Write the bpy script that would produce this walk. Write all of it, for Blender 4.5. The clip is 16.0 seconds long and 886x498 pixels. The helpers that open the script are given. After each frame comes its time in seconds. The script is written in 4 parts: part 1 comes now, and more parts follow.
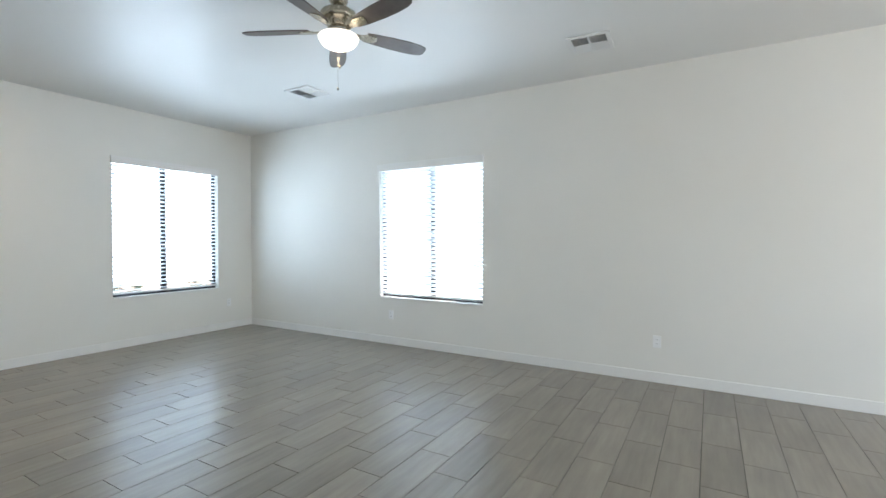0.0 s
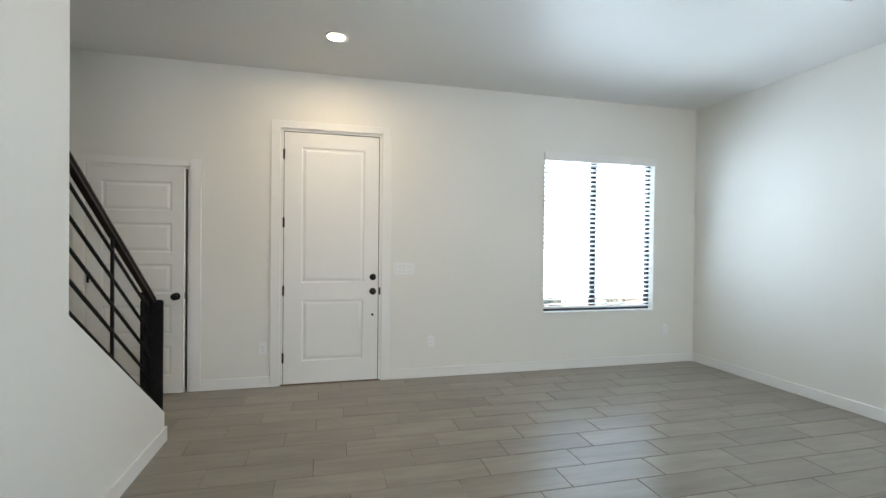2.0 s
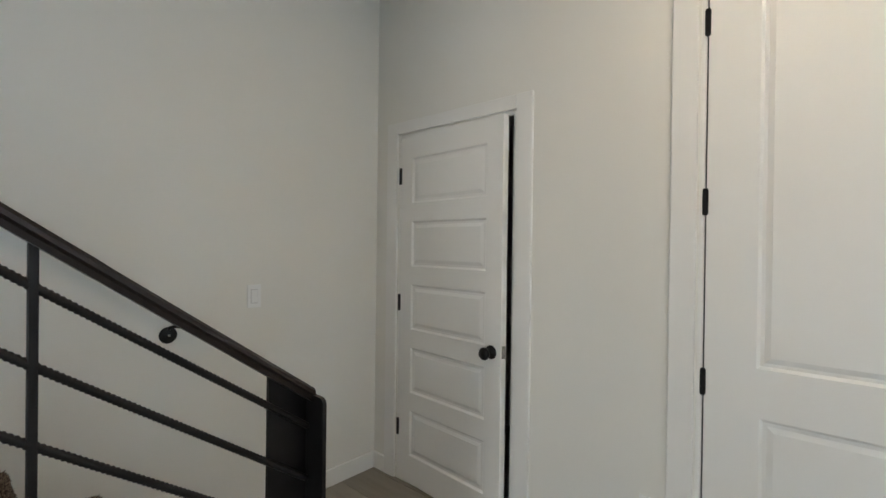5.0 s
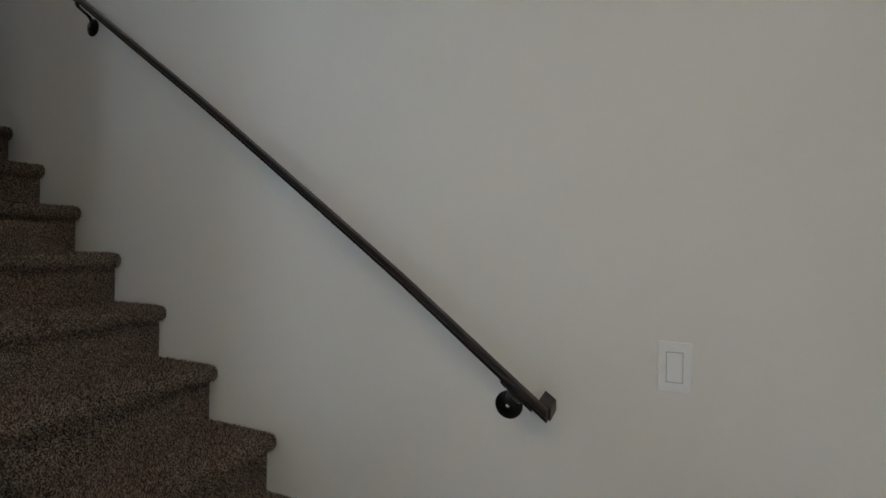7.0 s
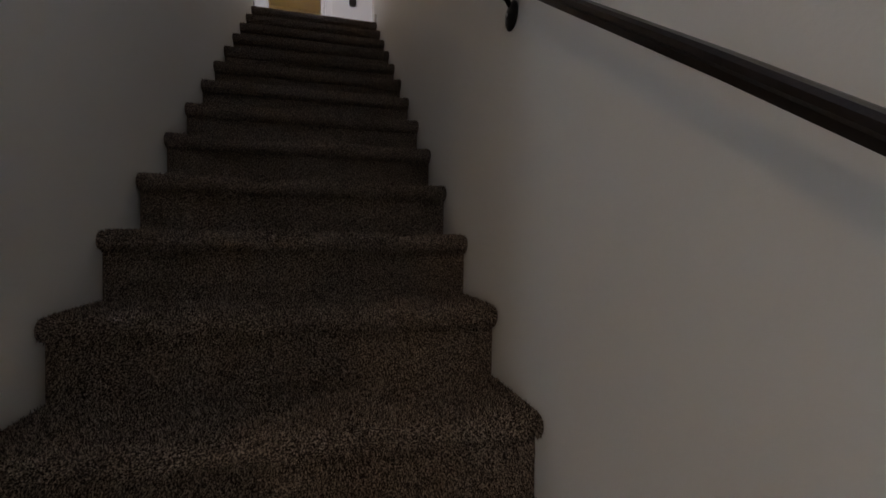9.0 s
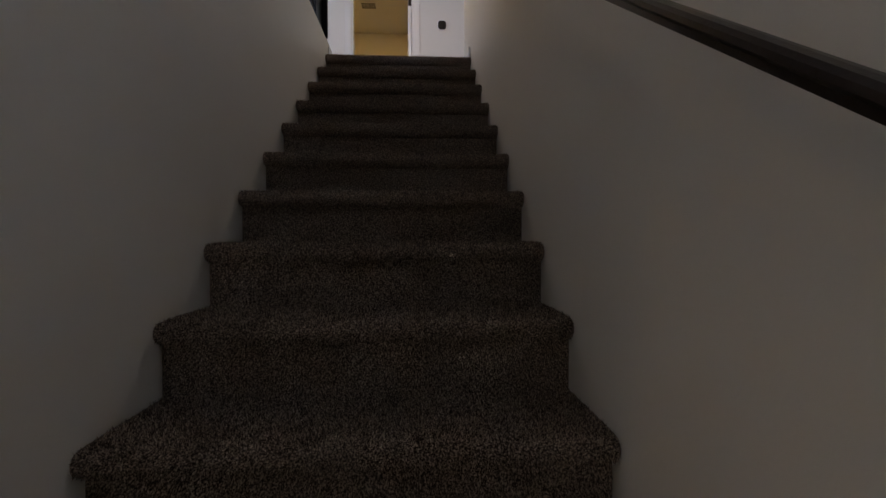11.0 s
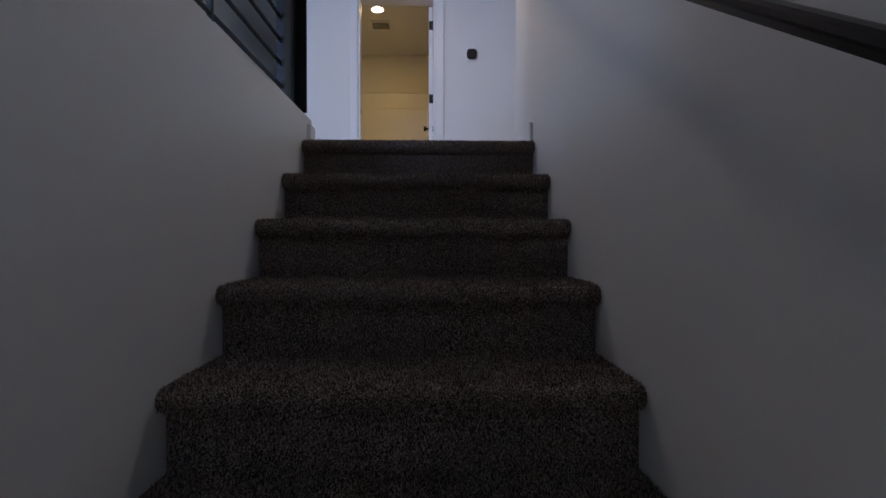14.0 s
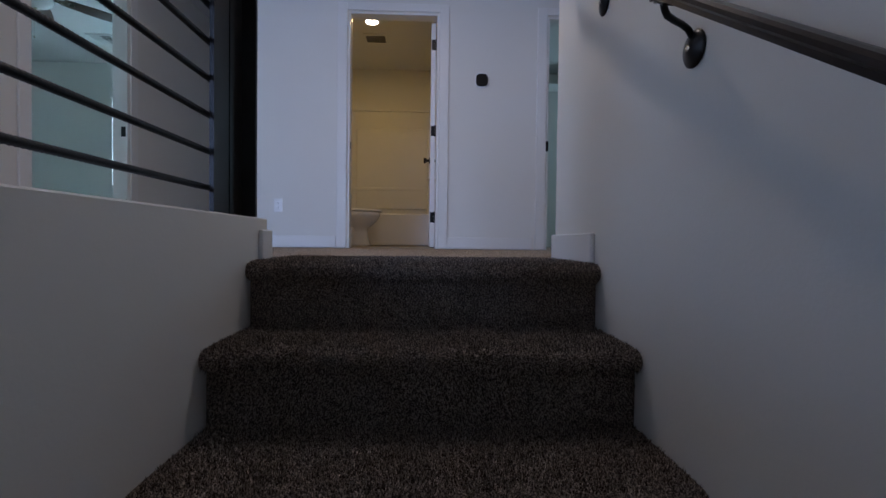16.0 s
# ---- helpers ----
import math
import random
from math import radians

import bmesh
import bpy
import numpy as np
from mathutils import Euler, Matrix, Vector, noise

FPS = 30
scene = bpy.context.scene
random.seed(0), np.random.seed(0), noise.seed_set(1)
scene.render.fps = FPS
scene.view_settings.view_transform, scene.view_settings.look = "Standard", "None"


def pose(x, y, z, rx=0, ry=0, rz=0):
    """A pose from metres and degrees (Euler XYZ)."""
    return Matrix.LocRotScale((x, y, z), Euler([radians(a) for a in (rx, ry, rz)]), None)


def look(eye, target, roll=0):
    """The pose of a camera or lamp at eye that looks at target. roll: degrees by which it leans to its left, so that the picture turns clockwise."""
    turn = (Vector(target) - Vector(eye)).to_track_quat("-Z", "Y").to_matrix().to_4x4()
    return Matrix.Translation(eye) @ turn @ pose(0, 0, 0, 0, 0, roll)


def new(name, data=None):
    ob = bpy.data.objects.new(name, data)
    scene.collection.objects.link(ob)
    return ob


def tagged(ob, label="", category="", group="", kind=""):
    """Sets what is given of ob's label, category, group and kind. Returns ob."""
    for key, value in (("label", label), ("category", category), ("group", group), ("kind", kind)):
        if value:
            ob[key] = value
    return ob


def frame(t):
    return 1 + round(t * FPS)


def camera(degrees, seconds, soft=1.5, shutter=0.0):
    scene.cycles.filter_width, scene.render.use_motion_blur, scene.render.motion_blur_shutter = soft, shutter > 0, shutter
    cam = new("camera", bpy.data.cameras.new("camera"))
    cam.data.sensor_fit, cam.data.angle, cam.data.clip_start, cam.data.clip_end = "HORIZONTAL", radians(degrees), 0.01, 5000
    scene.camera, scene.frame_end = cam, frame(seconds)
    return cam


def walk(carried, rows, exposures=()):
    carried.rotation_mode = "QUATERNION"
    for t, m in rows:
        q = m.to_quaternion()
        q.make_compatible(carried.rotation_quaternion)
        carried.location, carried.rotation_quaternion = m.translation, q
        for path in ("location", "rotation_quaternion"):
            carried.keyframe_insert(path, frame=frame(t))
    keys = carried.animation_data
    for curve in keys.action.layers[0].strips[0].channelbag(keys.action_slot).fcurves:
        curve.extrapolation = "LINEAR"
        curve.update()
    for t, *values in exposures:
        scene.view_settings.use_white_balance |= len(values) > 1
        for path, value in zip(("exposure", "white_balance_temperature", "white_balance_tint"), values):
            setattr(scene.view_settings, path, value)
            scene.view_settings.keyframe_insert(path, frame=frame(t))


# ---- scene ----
# ---------------------------------------------------------------- camera
cam = camera(88.37, 16.0)
PATH = [
    (0.0, 6.376, 1.769, 1.366, 30.41, -1.21, -0.01),
    (0.5, 5.978, 1.900, 1.367, 43.44, -0.96, -0.03),
    (1.0, 5.540, 2.050, 1.361, 55.62, -0.73, -0.16),
    (1.5, 5.090, 2.189, 1.357, 67.92, -0.57, -0.40),
    (2.0, 4.602, 2.254, 1.368, 75.92, -0.51, -0.61),
    (2.5, 4.162, 2.329, 1.391, 83.17, -0.50, -0.67),
    (3.0, 3.637, 2.390, 1.407, 91.59, -0.66, -0.70),
    (5.5, 1.564, 2.055, 1.378, 145.36, 0.11, -0.62),
    (6.0, 1.266, 1.803, 1.363, 162.51, 0.57, -0.50),
    (6.5, 0.951, 1.588, 1.384, 183.70, 0.62, -0.58),
    (7.0, 0.869, 1.167, 1.394, 203.41, -0.04, -0.87),
    (7.5, 0.961, 0.840, 1.410, 217.56, -0.63, -0.82),
    (8.0, 1.219, 0.617, 1.461, 233.64, -1.25, -0.81),
    (8.5, 1.591, 0.515, 1.565, 247.07, -1.42, -0.79),
    (9.0, 1.900, 0.464, 1.726, 255.11, -1.12, -0.76),
    (11.5, 2.929, 0.405, 2.483, 267.38, -0.92, 0.43),
    (12.0, 3.163, 0.401, 2.652, 268.23, -0.82, 0.59),
    (12.5, 3.359, 0.437, 2.814, 268.87, -0.96, 0.44),
    (13.0, 3.573, 0.433, 2.941, 268.67, -1.04, 0.21),
    (13.5, 3.766, 0.436, 3.054, 268.70, -0.88, 0.13),
    (14.0, 3.984, 0.467, 3.210, 268.63, -0.86, -0.02),
    (14.5, 4.168, 0.432, 3.354, 268.47, -0.97, -0.08),
    (15.0, 4.325, 0.460, 3.493, 268.42, -1.05, -0.16),
    (15.5, 4.491, 0.504, 3.623, 268.43, -1.07, -0.30),
    (16.0, 4.696, 0.523, 3.739, 267.99, -1.08, -0.66),
]
EXPOSURES = [
    (0.0, 1.50, 6250, 10), (1.5, 1.5, 6350, 10), (3.0, 1.6, 6600, 10), (5.5, 1.45, 6400, 10), (7.0, 1.35, 6300, 12),
    (8.0, 1.15, 6200, 15), (8.5, 1.0, 6350, 19), (9.0, 0.9, 6900, 21), (11.5, 1.06, 7150, 21), (12.5, 1.12, 6700, 24), (13.5, 1.08, 5950, 23),
    (14.5, 0.90, 5550, 21), (16.0, 0.70, 5600, 21),
]
walk(cam, [(r[0], pose(r[1], r[2], r[3], 90 + r[5], r[6], r[4])) for r in PATH], EXPOSURES)

# ---------------------------------------------------------------- plan, metres
H = 3.019            # ceiling of the ground floor
ZT = 3.667           # upper floor
RISE, RUN, NSTEP = ZT / 19, 0.2718, 19
X1 = 6.038 - 18 * RUN   # first nosing
W = 1.053            # clear width of the stairs
WO = 1.171           # room face of the stair wall
Y2 = 6.538           # wall with the second window
XE = 11.15           # rear wall
XB = 8.711           # bathroom wall upstairs
UC = ZT + 2.45       # upper ceiling
CURB = ZT + 0.137
UX = 4.97            # assumed end of the full-height stair wall; the landing railing begins here

# ---------------------------------------------------------------- world, lights
world = bpy.data.worlds.new("sky")
scene.world = world
world.use_nodes = True
wn = world.node_tree
sky = wn.nodes.new("ShaderNodeTexSky")
sky.sky_type = "NISHITA"
sky.sun_disc = False
sky.sun_elevation, sky.sun_rotation = radians(58), radians(120)
wn.links.new(sky.outputs[0], wn.nodes["Background"].inputs[0])
wn.nodes["Background"].inputs[1].default_value = 0.15


def lamp(name, kind, m, energy, colour, **settings):
    data = bpy.data.lights.new(name, kind)
    data.energy, data.color = energy, colour
    for key, value in settings.items():
        if key == "size":
            if kind == "AREA":
                data.shape = "RECTANGLE"
                data.size, data.size_y = value
            else:
                data.shadow_soft_size = value
        if key == "angle":
            data.angle = radians(value)
        if key == "disk":
            data.shape, data.size = "DISK", value
        if key == "spread":
            data.spread = radians(value)
        if key == "cone":
            data.spot_size, data.spot_blend = radians(value), 0.6
    ob = new(name, data)
    ob.matrix_world = m
    return ob


SKYLIGHT = (0.66, 0.83, 1.0)
lamp("sun", "SUN", look((9, 4, 14), (4, 3, 4)), 4.5, (1.0, 0.95, 0.88), angle=0.5)
lamp("window_daylight_front", "AREA", look((-0.19, 5.26, 1.57), (3, 5.26, 1.57)), 28, SKYLIGHT, size=(1.42, 1.58))
lamp("window_daylight_side", "AREA", look((3.36, Y2 + 0.19, 1.49), (3.36, 3, 1.49)), 28, SKYLIGHT, size=(1.52, 1.76))
# Lamp in an assumed rear opening, unseen, lighting the room from behind.
lamp("assumed_rear_daylight", "AREA", look((XE + 0.1, 4.0, 1.2), (8, 4.0, 1.2)), 44, (0.88, 0.94, 1.0), size=(2.5, 2.2))
# Loft window out of view; its place and size are assumed.
lamp("window_daylight_loft", "AREA", look((-0.1, 4.6, ZT + 1.5), (8.0, 1.0, ZT + 1.0)), 92, (0.50, 0.68, 1.0), size=(2.1, 1.3))
# Added fill from an unseen side opening, brightening the upper handrail wall.
lamp("loft_side_fill", "AREA", look((5.6, Y2 + 0.1, ZT + 1.5), (6.0, 2.0, ZT + 1.2)), 11, (0.55, 0.72, 1.0), size=(1.7, 1.3))
# Assumed lamp, out of view: lights the treads from above and ahead.
lamp("added_hall_light", "AREA", look((6.7, 0.55, UC - 0.012), (6.7, 0.55, 0)), 7.0, (1.0, 0.84, 0.66), disk=0.13)
lamp("window_daylight_bedroom", "AREA", look((XE + 0.14, 4.33, ZT + 1.39), (8, 4.33, ZT + 1.39)), 27, (0.52, 0.87, 0.95), size=(1.0, 1.2))
lamp("entry_downlight", "AREA", look((0.85, 2.30, H - 0.012), (0.85, 2.30, 0)), 4.5, (1.0, 0.78, 0.52), disk=0.12)
lamp("fan_light", "POINT", pose(4.15, 4.14, 2.62), 1.5, (1.0, 0.83, 0.62), size=0.05)
lamp("bath_downlight", "AREA", look((9.74, 1.15, UC - 0.012), (9.74, 1.15, 0)), 3.0, (1.0, 0.61, 0.12), disk=0.13)
# Added lamp standing inside the side room; no window is modelled there.
lamp("side_room_fill", "AREA", look((10.9, -2.2, ZT + 1.4), (9.2, -1.0, ZT + 1.3)), 4, (0.55, 0.87, 0.95), size=(0.9, 1.2))


# ---------------------------------------------------------------- materials
def material(name, colour, rough=0.6, metal=0.0, vary=0.06, scale=3.0, bump=0.0, bump_scale=200.0, emit=None, spec=0.5, island=0.0, objvary=0.0, blotch=0.0):
    m = bpy.data.materials.new(name)
    m.use_nodes = True
    nt = m.node_tree
    b = nt.nodes["Principled BSDF"]
    b.inputs["Roughness"].default_value = rough
    b.inputs["Metallic"].default_value = metal
    b.inputs["Specular IOR Level"].default_value = spec
    co = nt.nodes.new("ShaderNodeTexCoord")
    nz = nt.nodes.new("ShaderNodeTexNoise")
    nz.inputs["Scale"].default_value, nz.inputs["Detail"].default_value = scale, 6
    nt.links.new(co.outputs["Object"], nz.inputs["Vector"])
    ramp = nt.nodes.new("ShaderNodeMapRange")
    ramp.inputs["From Min"].default_value, ramp.inputs["From Max"].default_value = 0.3, 0.7
    ramp.inputs["To Min"].default_value, ramp.inputs["To Max"].default_value = 1 - vary, 1 + vary
    nt.links.new(nz.outputs[0], ramp.inputs["Value"])
    hsv = nt.nodes.new("ShaderNodeHueSaturation")
    hsv.inputs["Color"].default_value = (*colour, 1)
    nt.links.new(ramp.outputs[0], hsv.inputs["Value"])
    out = hsv
    if island or objvary:
        src = nt.nodes.new("ShaderNodeNewGeometry" if island else "ShaderNodeObjectInfo")
        mr = nt.nodes.new("ShaderNodeMapRange")
        k = island or objvary
        mr.inputs["To Min"].default_value, mr.inputs["To Max"].default_value = 1 - k, 1 + k
        nt.links.new(src.outputs["Random Per Island" if island else "Random"], mr.inputs["Value"])
        h2 = nt.nodes.new("ShaderNodeHueSaturation")
        nt.links.new(hsv.outputs[0], h2.inputs["Color"])
        nt.links.new(mr.outputs[0], h2.inputs["Value"])
        out = h2
    nt.links.new(out.outputs[0], b.inputs["Base Color"])
    rr = nt.nodes.new("ShaderNodeMapRange")
    rr.inputs["To Min"].default_value, rr.inputs["To Max"].default_value = max(rough - 0.07, 0.02), min(rough + 0.07, 1)
    nt.links.new(nz.outputs[0], rr.inputs["Value"])
    nt.links.new(rr.outputs[0], b.inputs["Roughness"])
    if bump:
        n2 = nt.nodes.new("ShaderNodeTexNoise")
        n2.inputs["Scale"].default_value, n2.inputs["Detail"].default_value = bump_scale, 3
        nt.links.new(co.outputs["Object"], n2.inputs["Vector"])
        bp = nt.nodes.new("ShaderNodeBump")
        bp.inputs["Strength"].default_value, bp.inputs["Distance"].default_value = bump, 0.004
        nt.links.new(n2.outputs[0], bp.inputs["Height"])
        nt.links.new(bp.outputs[0], b.inputs["Normal"])
    if emit:
        b.inputs["Emission Color"].default_value = (*emit[0], 1)
        b.inputs["Emission Strength"].default_value = emit[1]
    return m


def tile_material():
    """Wood-look porcelain: streaks along each plank, cloudy patches, a slight tone of its own for every plank."""
    m = bpy.data.materials.new("wood_look_porcelain")
    m.use_nodes = True
    nt = m.node_tree
    b = nt.nodes["Principled BSDF"]
    geo = nt.nodes.new("ShaderNodeNewGeometry")
    info = nt.nodes.new("ShaderNodeObjectInfo")
    rnd = nt.nodes.new("ShaderNodeVectorMath")
    rnd.operation = "SCALE"
    rnd.inputs[0].default_value = (3.0, 17.0, 41.0)
    own = nt.nodes.new("ShaderNodeMath")
    own.operation = "ADD"
    nt.links.new(info.outputs["Random"], own.inputs[0])
    nt.links.new(geo.outputs["Random Per Island"], own.inputs[1])
    one = nt.nodes.new("ShaderNodeMath")
    one.operation = "FRACT"
    nt.links.new(own.outputs[0], one.inputs[0])
    nt.links.new(one.outputs[0], rnd.inputs["Scale"])

    def noise_at(stretch, scale, detail, rough):
        v = nt.nodes.new("ShaderNodeVectorMath")
        v.operation = "MULTIPLY_ADD"
        v.inputs[1].default_value = stretch
        nt.links.new(geo.outputs["Position"], v.inputs[0])
        nt.links.new(rnd.outputs[0], v.inputs[2])
        n = nt.nodes.new("ShaderNodeTexNoise")
        n.inputs["Scale"].default_value, n.inputs["Detail"].default_value, n.inputs["Roughness"].default_value = scale, detail, rough
        nt.links.new(v.outputs[0], n.inputs["Vector"])
        return n.outputs[0]

    def spread(value, lo, hi, f0=0.3, f1=0.7):
        r = nt.nodes.new("ShaderNodeMapRange")
        r.inputs["From Min"].default_value, r.inputs["From Max"].default_value = f0, f1
        r.inputs["To Min"].default_value, r.inputs["To Max"].default_value = lo, hi
        nt.links.new(value, r.inputs["Value"])
        return r.outputs[0]

    def times(x, y):
        k = nt.nodes.new("ShaderNodeMath")
        k.operation = "MULTIPLY"
        nt.links.new(x, k.inputs[0])
        nt.links.new(y, k.inputs[1])
        return k.outputs[0]

    streak = noise_at((16.0, 1.6, 1.0), 1.5, 6, 0.6)
    cloud = noise_at((3.4, 0.9, 1.0), 1.7, 3, 0.5)
    tone = times(times(spread(streak, 0.88, 1.12), spread(cloud, 0.88, 1.12)), spread(one.outputs[0], 0.91, 1.09, 0.0, 1.0))
    h = nt.nodes.new("ShaderNodeHueSaturation")
    h.inputs["Color"].default_value = (0.272, 0.244, 0.202, 1)
    nt.links.new(tone, h.inputs["Value"])
    nt.links.new(h.outputs[0], b.inputs["Base Color"])
    nt.links.new(spread(cloud, 0.30, 0.35), b.inputs["Roughness"])
    bp = nt.nodes.new("ShaderNodeBump")
    bp.inputs["Strength"].default_value, bp.inputs["Distance"].default_value = 0.06, 0.003
    nt.links.new(streak, bp.inputs["Height"])
    nt.links.new(bp.outputs[0], b.inputs["Normal"])
    return m


def carpet_material():
    m = material("speckled_carpet", (0.098, 0.078, 0.062), 0.95, vary=0.10, scale=5.0, spec=0.1)
    nt = m.node_tree
    b = nt.nodes["Principled BSDF"]
    geo = nt.nodes.new("ShaderNodeNewGeometry")
    nz = nt.nodes.new("ShaderNodeTexNoise")
    nz.inputs["Scale"].default_value, nz.inputs["Detail"].default_value = 270, 2
    nt.links.new(geo.outputs["Position"], nz.inputs["Vector"])
    mix = nt.nodes.new("ShaderNodeMath")
    mix.operation = "MULTIPLY_ADD"
    mix.inputs[1].default_value = 0.50
    clump = nt.nodes.new("ShaderNodeMapRange")
    clump.inputs["From Min"].default_value, clump.inputs["From Max"].default_value = 0.33, 0.67
    clump.inputs["To Min"].default_value, clump.inputs["To Max"].default_value = 0.20, 0.76
    nt.links.new(nz.outputs[0], clump.inputs["Value"])
    nt.links.new(geo.outputs["Random Per Island"], mix.inputs[0])
    nt.links.new(clump.outputs[0], mix.inputs[2])
    ramp = nt.nodes.new("ShaderNodeValToRGB")
    e = ramp.color_ramp.elements
    e[0].position, e[0].color = 0.42, (0.034, 0.025, 0.021, 1)
    e[1].position, e[1].color = 1.0, (0.50, 0.405, 0.32, 1)
    mid = ramp.color_ramp.elements.new(0.68)
    mid.color = (0.102, 0.080, 0.066, 1)
    nt.links.new(mix.outputs[0], ramp.inputs[0])
    nt.links.new(ramp.outputs[0], b.inputs["Base Color"])
    bp = nt.nodes.new("ShaderNodeBump")
    bp.inputs["Strength"].default_value, bp.inputs["Distance"].default_value = 0.6, 0.006
    nt.links.new(nz.outputs[0], bp.inputs["Height"])
    nt.links.new(bp.outputs[0], b.inputs["Normal"])
    return m


def glass_material():
    m = bpy.data.materials.new("window_glass")
    m.use_nodes = True
    b = m.node_tree.nodes["Principled BSDF"]
    b.inputs["Transmission Weight"].default_value = 1.0
    b.inputs["Roughness"].default_value = 0.0
    b.inputs["IOR"].default_value = 1.45
    return m


WALL = material("wall_paint", (0.80, 0.785, 0.735), 0.55, vary=0.018, scale=0.9, bump=0.10, bump_scale=120, spec=0.35)
CEIL = material("ceiling_paint", (0.73, 0.725, 0.70), 0.46, vary=0.015, scale=0.8, bump=0.06, bump_scale=90, spec=0.28)
TRIM = material("trim_paint", (0.83, 0.82, 0.79), 0.38, vary=0.012, scale=4, spec=0.45)
DOOR = material("door_paint", (0.83, 0.82, 0.79), 0.40, vary=0.015, scale=3, spec=0.45)
PLATE = material("white_plastic", (0.85, 0.85, 0.84), 0.30, vary=0.01, scale=9)
GAP_SHADE = material("plate_gap_shade", (0.50, 0.50, 0.49), 0.6)
SLOT = material("dark_slot", (0.05, 0.05, 0.05), 0.5)
TILE = tile_material()
GROUT = material("grout", (0.045, 0.040, 0.034), 0.9, vary=0.15, scale=20)
CARPET = carpet_material()
IRON = material("dark_bronze_iron", (0.013, 0.0115, 0.0115), 0.42, metal=0.25, vary=0.25, scale=14, spec=0.3, bump=0.12, bump_scale=260)
RAILM = material("bronze_handrail", (0.026, 0.018, 0.015), 0.34, metal=0.45, vary=0.3, scale=9, bump=0.08, bump_scale=180)
BLACK = material("black_hardware", (0.012, 0.011, 0.011), 0.33, metal=0.5, vary=0.2, scale=30)
STEEL = material("bright_steel", (0.55, 0.55, 0.54), 0.25, metal=1.0, vary=0.05, scale=30)
NICKEL = material("brushed_nickel", (0.46, 0.42, 0.34), 0.26, metal=1.0, vary=0.08, scale=30)
BLADE = material("grey_walnut_blade", (0.085, 0.068, 0.058), 0.38, vary=0.3, scale=11)
BLADE2 = material("brown_blade", (0.085, 0.042, 0.024), 0.4, vary=0.3, scale=11)
BOWL = material("frosted_glass_bowl", (0.9, 0.86, 0.8), 0.35, vary=0.02, emit=((1.0, 0.90, 0.76), 0.55))
GLOW = material("lamp_lens", (0.9, 0.88, 0.84), 0.4, vary=0.01, emit=((1.0, 0.80, 0.55), 8.0))
GLOWB = material("bath_lamp_lens", (0.9, 0.88, 0.84), 0.4, vary=0.01, emit=((1.0, 0.80, 0.52), 8.0))
FRAME = material("bronze_window_frame", (0.014, 0.013, 0.014), 0.45, vary=0.15, scale=12)
GLASS = glass_material()


def slat_material():
    m = material("white_blind_slat", (0.82, 0.83, 0.83), 0.42, vary=0.02, scale=6)
    nt = m.node_tree
    b = nt.nodes["Principled BSDF"]
    tr = nt.nodes.new("ShaderNodeBsdfTranslucent")
    tr.inputs["Color"].default_value = (0.93, 0.94, 0.94, 1)
    mx = nt.nodes.new("ShaderNodeMixShader")
    mx.inputs[0].default_value = 0.8
    nt.links.new(b.outputs[0], mx.inputs[1])
    nt.links.new(tr.outputs[0], mx.inputs[2])
    nt.links.new(mx.outputs[0], nt.nodes["Material Output"].inputs[0])
    return m


SLAT = slat_material()
VENT = material("vent_enamel", (0.74, 0.74, 0.72), 0.4, vary=0.02, scale=9)
DUCT = material("vent_dark", (0.045, 0.045, 0.045), 0.8)
ACRYL = material("tub_acrylic", (0.80, 0.79, 0.76), 0.32, vary=0.01, scale=3)
CERAM = material("toilet_ceramic", (0.82, 0.81, 0.79), 0.10, vary=0.01, scale=3)
SAND = material("desert_ground", (0.42, 0.34, 0.26), 0.95, vary=0.2, scale=0.8, bump=0.3, bump_scale=20)
STUCCO = material("stucco", (0.52, 0.46, 0.38), 0.9, vary=0.08, scale=2, bump=0.3, bump_scale=60)
LEAF = material("shrub_leaf", (0.10, 0.14, 0.06), 0.7, vary=0.3, scale=8, island=0.4)
WOODF = material("bath_floor_vinyl", (0.22, 0.18, 0.14), 0.4, vary=0.15, scale=6)
THRESH = material("bronze_threshold", (0.12, 0.085, 0.055), 0.45, metal=0.5, vary=0.15, scale=20)


# ---------------------------------------------------------------- builders
def mesh_of(name, bm, mat):
    me = bpy.data.meshes.new(name)
    bm.to_mesh(me)
    bm.free()
    me.materials.append(mat)
    return me


def part(name, bm, mat, parent, label=""):
    ob = new(name, mesh_of(name, bm, mat))
    ob.parent = parent
    if label:
        tagged(ob, label)
    return ob


def thing(name, at, label, category, group="", kind=""):
    ob = new(name)
    ob.empty_display_size = 0.1
    ob.matrix_world = at if isinstance(at, Matrix) else Matrix.Translation(at)
    return tagged(ob, label, category, group, kind)


def solid(name, bm, mat, label, category="", kind="structure"):
    return tagged(new(name, mesh_of(name, bm, mat)), label, category, "", kind)


def box(bm, x0, x1, y0, y1, z0, z1, bevel=0.0, seg=1):
    v = [bm.verts.new((x, y, z)) for x in (x0, x1) for y in (y0, y1) for z in (z0, z1)]
    fs = [bm.faces.new([v[i] for i in q]) for q in ((0, 1, 3, 2), (4, 6, 7, 5), (0, 4, 5, 1), (2, 3, 7, 6), (0, 2, 6, 4), (1, 5, 7, 3))]
    if bevel:
        es = list({e for f in fs for e in f.edges})
        bmesh.ops.bevel(bm, geom=es, offset=bevel, segments=seg, affect="EDGES", profile=0.5)
    return bm


def boxes(*lists, bevel=0.0):
    bm = bmesh.new()
    for b in lists:
        box(bm, *b, bevel=bevel)
    return bm


